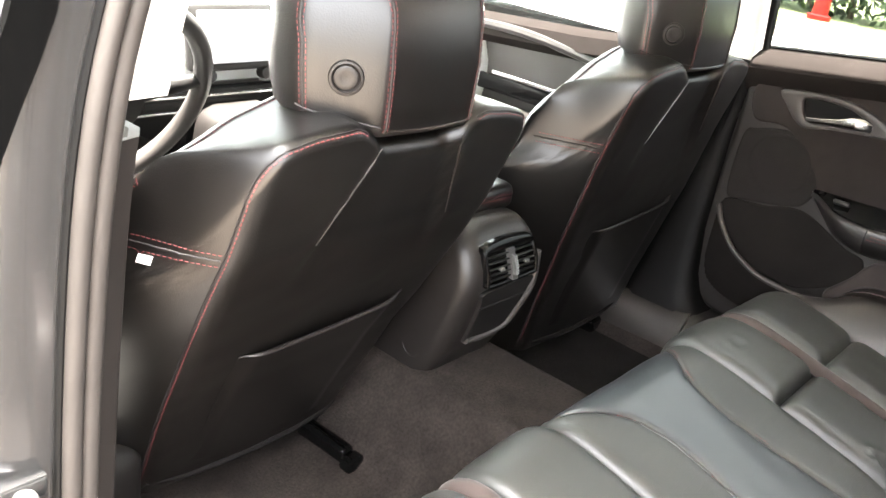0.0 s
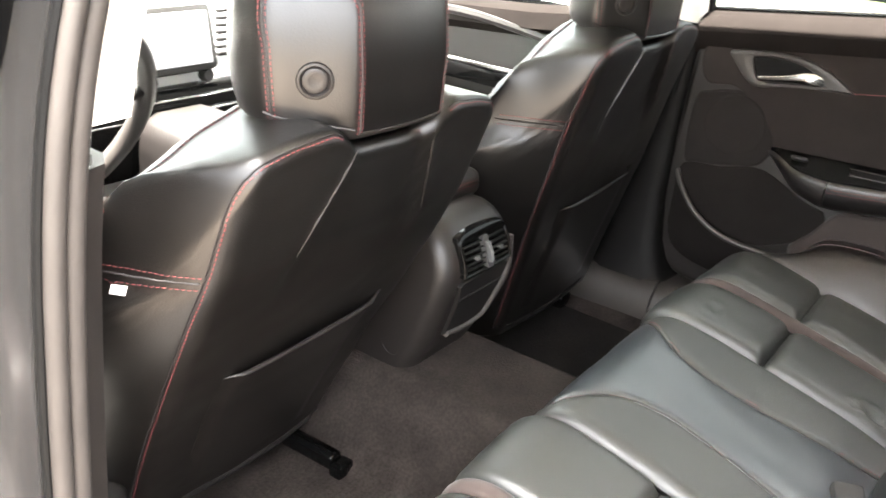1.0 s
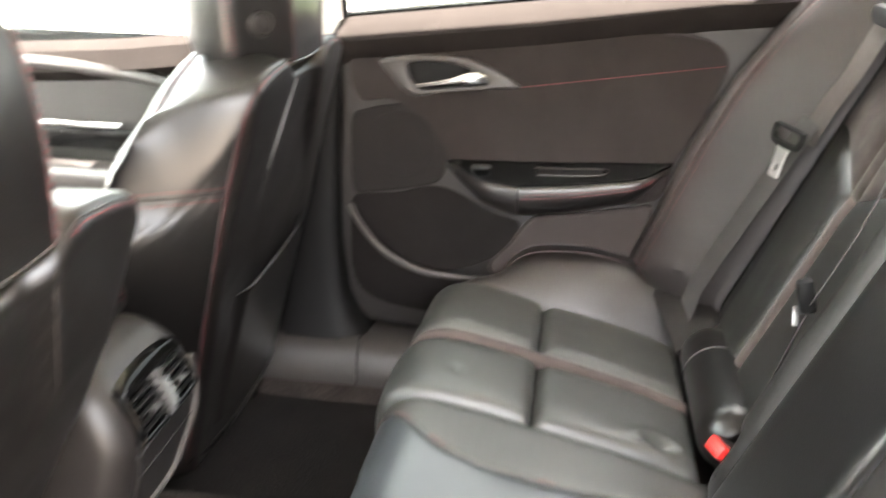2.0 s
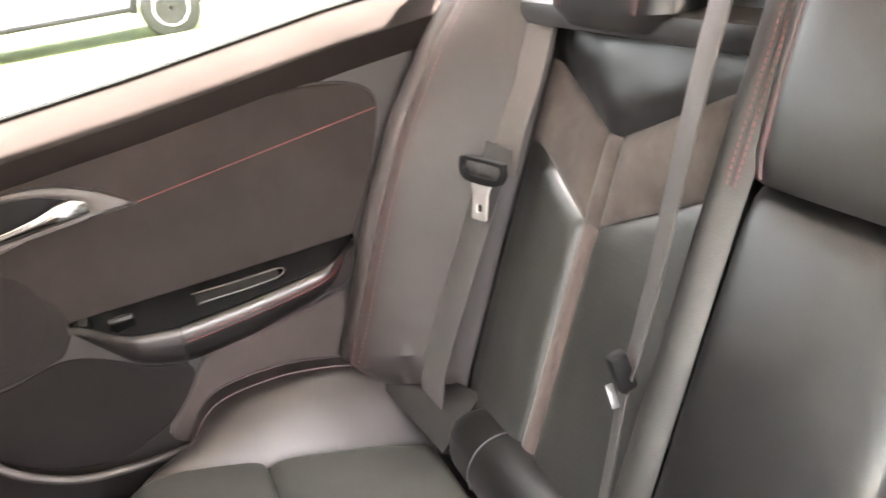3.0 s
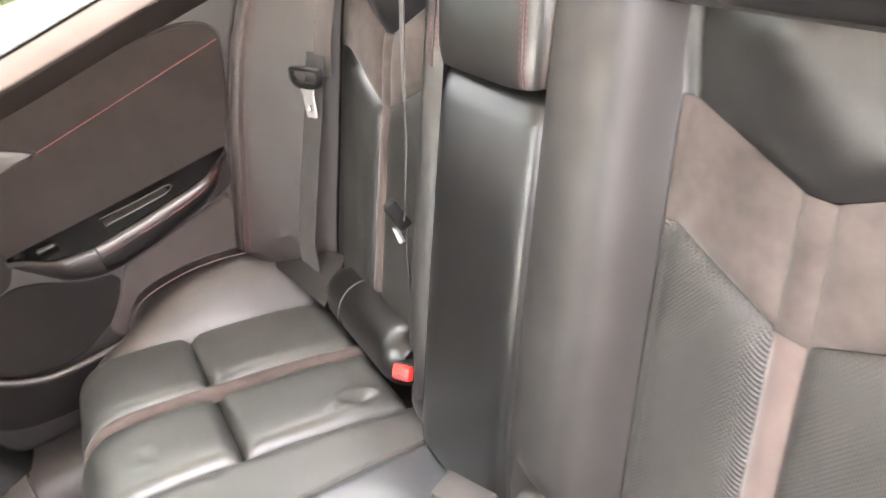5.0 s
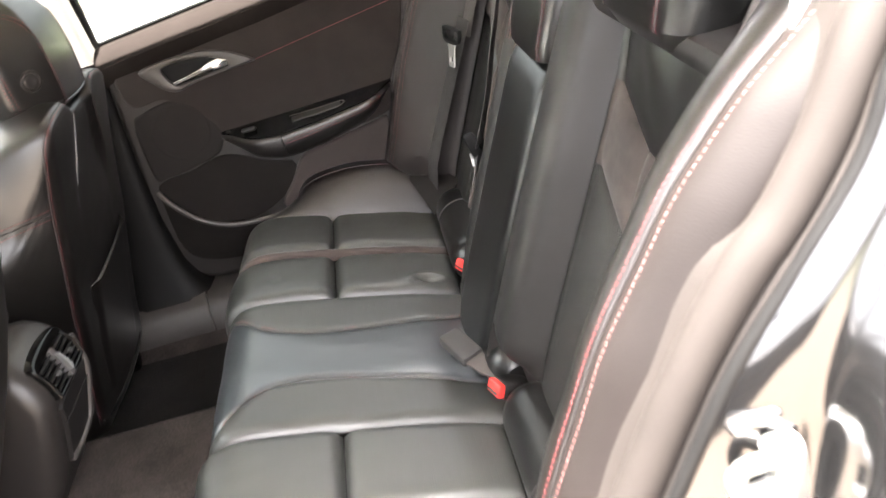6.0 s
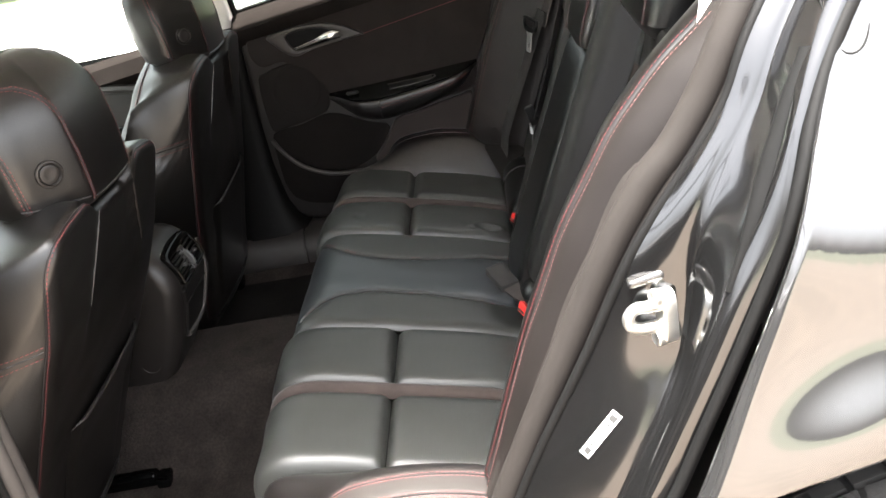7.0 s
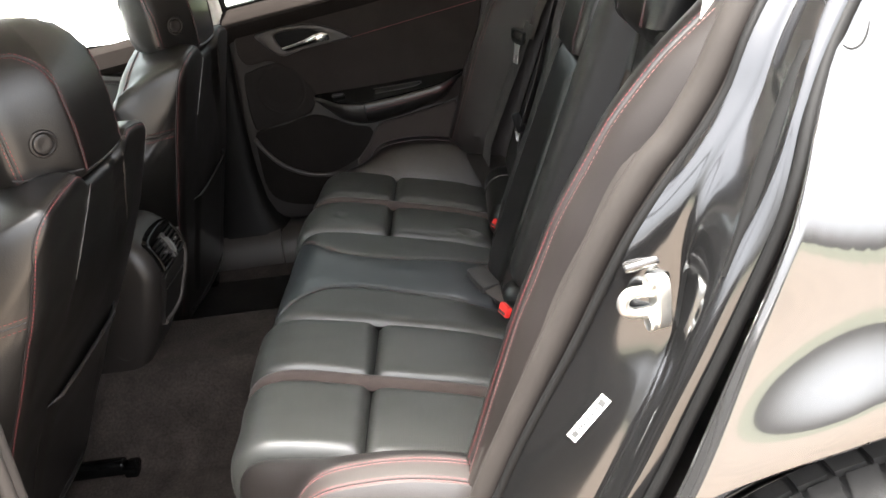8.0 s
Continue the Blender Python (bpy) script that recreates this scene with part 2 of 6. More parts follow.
def material(name, base, rough=0.5, metal=0.0, spec=0.5, grain=None, stain=0.0, stain_scale=6.0, coat=0.0, sheen=0.0, tint=None, trans=0.0, rough_var=0.0, fleck=None):
    """base colour varied at two scales; grain: (kind, size in metres, strength); fleck: (noise scale, amount)."""
    m = bpy.data.materials.new(name)
    m.use_nodes = True
    nt, b = m.node_tree, m.node_tree.nodes["Principled BSDF"]
    b.inputs["Base Color"].default_value = (*base, 1)
    b.inputs["Roughness"].default_value, b.inputs["Metallic"].default_value = rough, metal
    b.inputs["Specular IOR Level"].default_value = spec
    b.inputs["Coat Weight"].default_value, b.inputs["Coat Roughness"].default_value = coat, 0.03
    b.inputs["Sheen Weight"].default_value, b.inputs["Sheen Roughness"].default_value = sheen, 0.4
    b.inputs["Transmission Weight"].default_value = trans
    co = nt.nodes.new("ShaderNodeTexCoord")
    if stain or tint:
        big = nt.nodes.new("ShaderNodeTexNoise")
        big.inputs["Scale"].default_value, big.inputs["Detail"].default_value, big.inputs["Roughness"].default_value = stain_scale, 6, 0.6
        nt.links.new(co.outputs["Object"], big.inputs["Vector"])
        mix = nt.nodes.new("ShaderNodeMix")
        mix.data_type = "RGBA"
        lo = tint or tuple(c * (1 - stain) for c in base)
        hi = tuple(min(1, c * (1 + stain)) for c in base)
        mix.inputs["A"].default_value, mix.inputs["B"].default_value = (*lo, 1), (*hi, 1)
        ramp = nt.nodes.new("ShaderNodeMapRange")
        ramp.inputs["From Min"].default_value, ramp.inputs["From Max"].default_value = 0.22, 0.78
        nt.links.new(big.outputs["Fac"], ramp.inputs["Value"])
        nt.links.new(ramp.outputs["Result"], mix.inputs["Factor"])
        tone = mix.outputs["Result"]
        if fleck:
            fine, lift, dye = (nt.nodes.new("ShaderNode" + k) for k in ("TexNoise", "MapRange", "Mix"))
            fine.inputs["Scale"].default_value, fine.inputs["Detail"].default_value = fleck[0], 4
            lift.inputs["From Min"].default_value, lift.inputs["From Max"].default_value = 0.32, 0.68
            lift.inputs["To Min"].default_value, lift.inputs["To Max"].default_value = 1 - fleck[1], 1 + fleck[1]
            dye.data_type, dye.blend_type = "RGBA", "MULTIPLY"
            dye.inputs["Factor"].default_value, dye.clamp_result = 1.0, False
            nt.links.new(co.outputs["Object"], fine.inputs["Vector"])
            nt.links.new(fine.outputs["Fac"], lift.inputs["Value"])
            nt.links.new(tone, dye.inputs["A"])
            nt.links.new(lift.outputs["Result"], dye.inputs["B"])
            tone = dye.outputs["Result"]
        nt.links.new(tone, b.inputs["Base Color"])
        if rough_var:
            rr = nt.nodes.new("ShaderNodeMapRange")
            rr.inputs["To Min"].default_value, rr.inputs["To Max"].default_value = rough - rough_var, rough + rough_var
            nt.links.new(ramp.outputs["Result"], rr.inputs["Value"])
            nt.links.new(rr.outputs["Result"], b.inputs["Roughness"])
    if grain:
        kind, size, strength = grain
        bump = nt.nodes.new("ShaderNodeBump")
        bump.inputs["Strength"].default_value, bump.inputs["Distance"].default_value = strength, size * 0.5
        if kind == "leather":
            tex = nt.nodes.new("ShaderNodeTexVoronoi")
            tex.feature, out = "SMOOTH_F1", "Distance"
        elif kind in ("holes", "mesh"):
            tex = nt.nodes.new("ShaderNodeTexVoronoi")
            tex.inputs["Randomness"].default_value = 0.12
            out = "Distance"
        elif kind == "weave":
            tex = nt.nodes.new("ShaderNodeTexWave")
            tex.inputs["Distortion"].default_value = 0.4
            out = "Fac"
        else:
            tex = nt.nodes.new("ShaderNodeTexNoise")
            tex.inputs["Detail"].default_value = 8
            out = "Fac"
        tex.inputs["Scale"].default_value = (0.16 if kind == "weave" else 1.0) / size
        nt.links.new(co.outputs["Object"], tex.inputs["Vector"])
        source = tex.outputs[out]
        if kind == "mesh":
            tex.inputs["Randomness"].default_value = 0.04
            lay = nt.nodes.new("ShaderNodeMapping")
            lay.inputs["Scale"].default_value, lay.inputs["Rotation"].default_value = (1.0, 0.0, 1.1), (0.0, radians(45), 0.0)
            nt.links.new(co.outputs["Object"], lay.inputs["Vector"])
            nt.links.new(lay.outputs["Vector"], tex.inputs["Vector"])
            pit, dip = nt.nodes.new("ShaderNodeMapRange"), nt.nodes.new("ShaderNodeMix")
            pit.inputs["From Min"].default_value, pit.inputs["From Max"].default_value = 0.12, 0.55
            pit.inputs["To Min"].default_value, pit.inputs["To Max"].default_value = 0.30, 1.5
            dip.data_type, dip.blend_type, dip.clamp_result = "RGBA", "MULTIPLY", False
            dip.inputs["Factor"].default_value = 1.0
            nt.links.new(source, pit.inputs["Value"])
            nt.links.new(tone, dip.inputs["A"])
            nt.links.new(pit.outputs["Result"], dip.inputs["B"])
            nt.links.new(dip.outputs["Result"], b.inputs["Base Color"])
        if kind == "holes":
            r = nt.nodes.new("ShaderNodeMapRange")
            r.inputs["From Min"].default_value, r.inputs["From Max"].default_value = 0.18, 0.32
            nt.links.new(source, r.inputs["Value"])
            source = r.outputs["Result"]
        nt.links.new(source, bump.inputs["Height"])
        nt.links.new(bump.outputs["Normal"], b.inputs["Normal"])
    M[name] = m
    return m


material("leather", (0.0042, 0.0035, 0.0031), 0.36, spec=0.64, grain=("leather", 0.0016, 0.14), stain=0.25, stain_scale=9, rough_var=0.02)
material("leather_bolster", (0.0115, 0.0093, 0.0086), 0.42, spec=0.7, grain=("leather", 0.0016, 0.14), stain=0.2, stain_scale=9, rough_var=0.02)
# the seat leather for the right bolster, light put into a paler base
material("leather_side_lit", (0.0165, 0.0134, 0.0126), 0.50, spec=0.35, grain=("leather", 0.0016, 0.14), stain=0.2, stain_scale=9, rough_var=0.02)
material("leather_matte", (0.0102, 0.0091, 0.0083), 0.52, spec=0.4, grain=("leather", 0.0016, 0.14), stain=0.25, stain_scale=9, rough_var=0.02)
# the seat leather for the left bolster's edge, shade put into its base
material("leather_edge_shaded", (0.0078, 0.0061, 0.0056), 0.58, spec=0.2, grain=("leather", 0.0014, 0.10), stain=0.2, stain_scale=12, rough_var=0.02)
material("slat_light", (0.13, 0.13, 0.127), 0.3, metal=0.4, stain=0.1, stain_scale=30)
material("slat_grey", (0.06, 0.058, 0.056), 0.35, spec=0.6, stain=0.1, stain_scale=30)
material("corner_leather", (0.0085, 0.0072, 0.0066), 0.6, spec=0.3, grain=("leather", 0.0016, 0.2), stain=0.3, stain_scale=12, rough_var=0.02)
material("leather_panel", (0.0048, 0.0046, 0.0044), 0.32, spec=0.50, grain=("leather", 0.0016, 0.14), stain=0.2, stain_scale=7, rough_var=0.02)
# perforated leather of the cushion's top, light put into a paler base
material("leather_holed_lit", (0.029, 0.030, 0.0275), 0.45, spec=0.7, grain=("holes", 0.0028, 0.16), stain=0.2, stain_scale=8, rough_var=0.02)
material("leather_smooth", (0.026, 0.030, 0.033), 0.35, spec=1.0, grain=("leather", 0.0014, 0.10), stain=0.2, stain_scale=5, rough_var=0.02)
material("suede", (0.040, 0.0335, 0.030), 0.95, spec=0.12, grain=("noise", 0.0012, 0.35), stain=0.55, stain_scale=14, sheen=0.1, fleck=(60, 0.14))
material("suede_strip", (0.052, 0.040, 0.036), 0.9, spec=0.2, grain=("noise", 0.0012, 0.3), stain=0.25, stain_scale=25, sheen=0.2)
material("door_suede", (0.022, 0.0178, 0.0165), 0.95, spec=0.15, grain=("noise", 0.0012, 0.3), stain=0.25, stain_scale=9, sheen=0.2)
# the door's suede below the armrest, its light put into a paler base
material("lower_suede_lit", (0.045, 0.0365, 0.034), 0.95, spec=0.15, grain=("noise", 0.0012, 0.3), stain=0.25, stain_scale=9, sheen=0.2)
material("plastic", (0.0125, 0.0105, 0.0097), 0.44, spec=0.5, grain=("leather", 0.0012, 0.2), stain=0.15, stain_scale=10, rough_var=0.02)
material("sill_pad", (0.0135, 0.0113, 0.0105), 0.8, spec=0.02, grain=("leather", 0.0012, 0.15), stain=0.2, stain_scale=10)
material("grille", (0.015, 0.0128, 0.012), 0.9, spec=0.2, grain=("holes", 0.004, 0.4), stain=0.15)
material("grey_trim", (0.042, 0.037, 0.034), 0.5, grain=("leather", 0.0012, 0.15), stain=0.15, stain_scale=12)
material("sill_plastic", (0.028, 0.0245, 0.0225), 0.42, grain=("leather", 0.0012, 0.15), stain=0.2, stain_scale=12)
material("felt", (0.013, 0.0112, 0.0105), 1.0, spec=0.1, grain=("noise", 0.002, 0.4), stain=0.2, stain_scale=14)
material("plastic_dark", (0.008, 0.0071, 0.0068), 0.5, spec=0.32, grain=("leather", 0.0012, 0.15), stain=0.2, stain_scale=10)
material("pillar_plastic", (0.0034, 0.0031, 0.0030), 0.55, spec=0.12, grain=("leather", 0.0012, 0.15), stain=0.2, stain_scale=10)
material("gloss_black", (0.003, 0.003, 0.003), 0.07, spec=0.13, stain=0.2)
material("cord", (0.012, 0.010, 0.010), 0.6, stain=0.2)
material("red_thread", (0.150, 0.034, 0.036), 0.65, stain=0.25, stain_scale=60)
material("chrome", (0.75, 0.75, 0.74), 0.16, metal=1.0, stain=0.06, stain_scale=40)
material("steel", (0.74, 0.74, 0.71), 0.40, metal=1.0, stain=0.15, stain_scale=60)
material("belt", (0.036, 0.030, 0.027), 0.75, grain=("weave", 0.0016, 0.4), stain=0.15, stain_scale=30)
material("belt_grey", (0.024, 0.022, 0.021), 0.7, grain=("weave", 0.0016, 0.4), stain=0.15, stain_scale=30)
material("red_plastic", (0.72, 0.035, 0.03), 0.35, stain=0.08)
material("white_paper", (0.78, 0.78, 0.76), 0.6, stain=0.04)
material("ink", (0.03, 0.03, 0.03), 0.6, stain=0.1)
material("carpet", (0.024, 0.0198, 0.018), 1.0, spec=0.1, grain=("noise", 0.004, 1.0), stain=0.5, stain_scale=14, fleck=(210, 0.26))
material("mat", (0.012, 0.011, 0.0105), 1.0, spec=0.1, grain=("noise", 0.004, 1.0), stain=0.4, stain_scale=14, fleck=(210, 0.25))
material("light_trim", (0.70, 0.67, 0.62), 0.7, grain=("noise", 0.002, 0.15), stain=0.05, stain_scale=8)
material("seal", (0.0165, 0.0143, 0.0131), 0.7, spec=0.14, grain=("noise", 0.0012, 0.3), stain=0.15, stain_scale=20)
material("seal_light", (0.033, 0.0290, 0.0267), 0.62, spec=0.25, grain=("noise", 0.0012, 0.3), stain=0.15, stain_scale=20)
# the same perforated leather on the upright back, shade put into the base
material("back_holed_shaded", (0.014, 0.0142, 0.013), 0.38, spec=0.6, grain=("holes", 0.0028, 0.2), stain=0.2, stain_scale=8, rough_var=0.02)
material("back_mesh_shaded", (0.0135, 0.0130, 0.0118), 0.48, spec=0.4, grain=("mesh", 0.0030, 0.8), stain=0.2, stain_scale=8, rough_var=0.02)
material("rubber", (0.004, 0.004, 0.004), 0.6, spec=0.15, stain=0.25, stain_scale=30)
material("paint", (0.112, 0.112, 0.114), 0.06, metal=0.85, coat=1.0, stain=0.05, stain_scale=3)
material("paint_inner", (0.082, 0.082, 0.084), 0.13, metal=0.94, coat=0.25, stain=0.12, stain_scale=6, rough_var=0.03)
material("paint_satin", (0.078, 0.076, 0.075), 0.20, metal=0.7, coat=0.4, stain=0.1, stain_scale=6, rough_var=0.02)
material("pale_thread", (0.19, 0.085, 0.080), 0.65, stain=0.25, stain_scale=60)
material("tongue_steel", (0.62, 0.62, 0.60), 0.36, metal=0.92, stain=0.1, stain_scale=60)
material("tyre_rubber", (0.022, 0.021, 0.020), 0.75, grain=("noise", 0.002, 0.3), stain=0.3, stain_scale=20)
material("silver", (0.72, 0.72, 0.72), 0.4, metal=0.5, stain=0.05)
material("screen", (0.30, 0.30, 0.32), 0.12, stain=0.05)
material("pavers", (0.135, 0.107, 0.082), 0.85, grain=("noise", 0.01, 0.5), stain=0.3, stain_scale=2.5)
material("concrete", (0.55, 0.53, 0.49), 0.9, grain=("noise", 0.01, 0.4), stain=0.12, stain_scale=1.2)
material("grass", (0.17, 0.19, 0.10), 0.9, stain=0.4, stain_scale=3, tint=(0.11, 0.15, 0.055))
material("lawn", (0.075, 0.080, 0.050), 0.95, stain=0.4, stain_scale=1.5)
material("leaves", (0.035, 0.060, 0.018), 0.6, stain=0.6, stain_scale=4)
material("bark", (0.12, 0.09, 0.065), 0.9, grain=("noise", 0.01, 0.6), stain=0.3)
material("hydrant_red", (0.50, 0.012, 0.012), 0.45, stain=0.1)
material("white_paint", (0.72, 0.73, 0.73), 0.3, coat=1.0, stain=0.04)
material("glass_dark", (0.03, 0.035, 0.04), 0.05, stain=0.1)
material("stone", (0.45, 0.40, 0.34), 0.85, grain=("noise", 0.01, 0.5), stain=0.2)
glass = bpy.data.materials.new("glass")
glass.use_nodes = True
gn = glass.node_tree.nodes
gn.clear()
g_out, g_mix, g_clear, g_gloss, g_fres = (gn.new("ShaderNode" + k) for k in ("OutputMaterial", "MixShader", "BsdfTransparent", "BsdfGlossy", "Fresnel"))
g_gloss.inputs["Roughness"].default_value = 0.02
g_clear.inputs["Color"].default_value = (0.86, 0.9, 0.88, 1)
g_fres.inputs["IOR"].default_value = 1.35
for a, b in ((g_fres.outputs[0], g_mix.inputs[0]), (g_clear.outputs[0], g_mix.inputs[1]), (g_gloss.outputs[0], g_mix.inputs[2]), (g_mix.outputs[0], g_out.inputs[0])):
    glass.node_tree.links.new(a, b)
M["glass"] = glass
tinted = glass.copy()
tinted.node_tree.nodes["Transparent BSDF"].inputs["Color"].default_value = (0.12, 0.125, 0.12, 1)
M["tinted"] = tinted
smoked = glass.copy()
smoked.node_tree.nodes["Transparent BSDF"].inputs["Color"].default_value = (0.42, 0.44, 0.43, 1)
M["smoked"] = smoked


# ---- ground and distance ----
def flat(x0, x1, y0, y1, z, thick=0.2):
    return box(((x0 + x1) / 2, (y0 + y1) / 2, z - thick / 2), (x1 - x0, y1 - y0, thick), 0)


ground = part("ground", flat(-400, 400, -400, 400, -0.06), M["lawn"])
tagged(ground, "green mown lawn reaching to the distance", "lawn", kind="structure")
driveway = part("driveway", flat(-16, 1.6, -18, 18, 0.0, 0.1), M["pavers"])
tagged(driveway, "tan paver driveway under the parked car", "driveway", kind="structure")
road = part("road", flat(1.6, 9.6, -60, 60, -0.004, 0.1), M["concrete"])
tagged(road, "pale concrete road in bright sun", "road", kind="structure")
kerb = part("kerb", box((9.72, 0, -0.01), (0.24, 120, 0.24), 0.03), M["stone"])
tagged(kerb, "pale stone kerb along the road", "kerb", kind="structure")
verge = part("verge", flat(9.84, 60, -60, 60, 0.06, 0.12), M["grass"])
tagged(verge, "bright green grass verge behind the kerb", "verge", kind="structure")


def hedge(x0, x1, y0, y1, height, seed):
    """A clipped hedge of many small leaves round a few stems."""
    rnd = random.Random(seed)
    ob = thing("hedge", "dense dark green clipped hedge beyond the road", "hedge", ((x0 + x1) / 2, (y0 + y1) / 2, 0.06))
    verts, faces = [], []
    for _ in range(9000):
        x, y, z = rnd.uniform(x0, x1), rnd.uniform(y0, y1), 0.06 + height * rnd.random() ** 0.7
        bulge = 0.25 * noise.noise((x * 0.8, y * 0.8, z * 1.4))
        c = Vector((x + bulge * 0.6, y, z * (1 + bulge)))
        a = Vector((rnd.gauss(0, 1), rnd.gauss(0, 1), rnd.gauss(0, 1))).normalized()
        b = a.orthogonal().normalized()
        k, l = rnd.uniform(0.05, 0.11), rnd.uniform(0.03, 0.06)
        i = len(verts)
        verts += [c - a * k, c + b * l, c + a * k, c - b * l]
        faces.append((i, i + 1, i + 2, i + 3))
    part("leaves", (verts, faces), M["leaves"], ob)["kind"] = "stuff"
    for k in range(9):
        y = lerp(y0, y1, (k + 0.5) / 9)
        part("stem", tube([((x0 + x1) / 2, y, 0.0), ((x0 + x1) / 2 + 0.1, y + 0.1, height * 0.8)], [0.05, 0.02]), M["bark"], ob)
    return ob


hedge(12.6, 14.2, 3.2, 9.0, 2.2, 1)
hedge(12.6, 14.2, 9.2, 15.5, 2.4, 2)

hydrant = thing("fire_hydrant", "bright red fire hydrant on the grass beside the kerb", "hydrant", (12.1, 4.2, 0.06))
part("barrel", lathe([(0.16, 0.06), (0.16, 0.12), (0.11, 0.14), (0.10, 0.55), (0.13, 0.57), (0.13, 0.63), (0.10, 0.66), (0.07, 0.74), (0.03, 0.78), (0.03, 0.83)], (12.1, 4.2, 0), (0, 0, 1), 20), M["hydrant_red"], hydrant)
part("nozzle", lathe([(0.05, -0.17), (0.06, -0.16), (0.06, -0.1), (0.05, 0.1), (0.06, 0.16), (0.05, 0.17)], (12.1, 4.2, 0.48), (0, 1, 0), 14), M["hydrant_red"], hydrant)

# ---- car: floor, sills, roof, pillars ----
carpet = part("floor", grid(lambda a, b: Vector((lerp(-0.66, 0.66, a), lerp(-0.1, 1.7, b),
    0.262 + 0.162 * (1 - step(0.085, 0.190, abs(lerp(-0.66, 0.66, a)))) + 0.10 * step(0.56, 0.64, abs(lerp(-0.66, 0.66, a)))
    + 0.004 * noise.noise((a * 9, b * 11, 0)))), 90, 90), M["carpet"])
tagged(carpet, "grey-brown cut-pile car carpet over the centre tunnel", "carpet", kind="structure")
pan = part("floor_pan", box((0, 0.7, 0.17), (1.5, 3.4, 0.06), 0.01), M["plastic_dark"])
tagged(pan, "dark underbody pan of the car", "car floor", kind="structure")

for side, nm in ((1, "right"), (-1, "left")):
    sill = part("sill_" + nm, loft([[Vector((side * x, y, z)) for x, z in ((0.585, 0.26), (0.60, 0.345), (0.625, 0.374), (0.66, 0.380), (0.74, 0.378), (0.76, 0.36), (0.80, 0.33), (0.86, 0.31), (0.87, 0.2), (0.6, 0.2))] for y in (-0.12, 0.3, 0.556)]), M["sill_plastic"], sharp=50)
    tagged(sill, "grey plastic door sill with a worn edge", "door sill", kind="structure")
    sill = part("sill_front_" + nm, loft([[Vector((side * x, y, z)) for x, z in ((0.585, 0.26), (0.60, 0.345), (0.625, 0.376), (0.66, 0.383), (0.74, 0.380), (0.76, 0.36), (0.80, 0.33), (0.86, 0.31), (0.87, 0.2), (0.6, 0.2))] for y in (0.560, 1.1, 1.6)]), M["sill_plastic"], sharp=50)
    tagged(sill, "grey plastic front door sill panel", "door sill", kind="structure")

roof = part("ceiling", grid(lambda a, b: Vector((lerp(-0.62, 0.62, a), lerp(-0.55, 1.02, b), 1.385 - 0.10 * abs(2 * a - 1) ** 3 - 0.06 * abs(2 * b - 1) ** 3)), 24, 24), M["light_trim"])
tagged(roof, "pale grey woven headliner", "headliner", kind="structure")
skin = part("roof", grid(lambda a, b: Vector((lerp(-0.66, 0.66, a), lerp(-0.6, 1.06, b), 1.425 - 0.11 * abs(2 * a - 1) ** 3 - 0.06 * abs(2 * b - 1) ** 3)), 24, 24), M["paint"])
tagged(skin, "dark grey metallic car roof panel", "car roof", kind="structure")


def beam(name, pts, sizes, mat_name, label, category="pillar", kind="structure"):
    """A pillar: rounded oblong sections along points; sizes are (x half, y half)."""
    rings = []
    for p, (hx, hy) in zip(pts, sizes):
        rings.append([Vector(p) + Vector((hx * math.copysign(abs(math.cos(w)) ** 0.6, math.cos(w)), hy * math.copysign(abs(math.sin(w)) ** 0.6, math.sin(w)), 0)) for w in (2 * math.pi * k / 24 for k in range(24))])
    ob = part(name, loft(rings), M[mat_name])
    return tagged(ob, label, category, kind=kind)


beam("pillar_b_right_upper", [(0.73, 0.66, 0.905), (0.68, 0.66, 1.15), (0.62, 0.66, 1.33)], [(0.028, 0.055), (0.028, 0.05), (0.03, 0.05)], "light_trim", "pale plastic upper trim of the door pillar")
beam("pillar_b_right_lower", [(0.690, 0.645, 0.372), (0.688, 0.648, 0.385), (0.688, 0.652, 0.41), (0.692, 0.655, 0.45), (0.700, 0.658, 0.55), (0.716, 0.655, 0.75), (0.73, 0.65, 0.905)], [(0.070, 0.110), (0.062, 0.098), (0.052, 0.082), (0.044, 0.068), (0.038, 0.058), (0.034, 0.054), (0.034, 0.058)], "pillar_plastic", "dark plastic lower trim of the door pillar")
beam("rail_right", [(0.60, -0.6, 1.30), (0.60, 0.4, 1.335), (0.60, 1.0, 1.30)], [(0.05, 0.05)] * 3, "light_trim", "pale roof rail trim over the doors")
beam("pillar_c_right", [(0.66, -0.36, 0.95), (0.60, -0.5, 1.15), (0.56, -0.55, 1.33)], [(0.06, 0.12), (0.05, 0.12), (0.05, 0.1)], "light_trim", "pale rear pillar trim beside the back window")
beam("pillar_c_left", [(-0.66, -0.40, 0.95), (-0.60, -0.5, 1.15), (-0.56, -0.55, 1.33)], [(0.06, 0.12), (0.05, 0.12), (0.05, 0.1)], "light_trim", "pale rear pillar trim beside the back window")
beam("rail_left", [(-0.60, -0.6, 1.30), (-0.60, 0.4, 1.335), (-0.60, 1.0, 1.30)], [(0.05, 0.05)] * 3, "light_trim", "pale roof rail trim over the open doorway")
beam("pillar_a_right", [(0.70, 1.62, 0.86), (0.60, 1.3, 1.12), (0.54, 1.02, 1.32)], [(0.04, 0.06), (0.03, 0.05), (0.03, 0.05)], "light_trim", "pale windscreen pillar trim")
beam("pillar_a_left", [(-0.70, 1.62, 0.86), (-0.60, 1.3, 1.12), (-0.54, 1.02, 1.32)], [(0.04, 0.06), (0.03, 0.05), (0.03, 0.05)], "light_trim", "pale windscreen pillar trim")
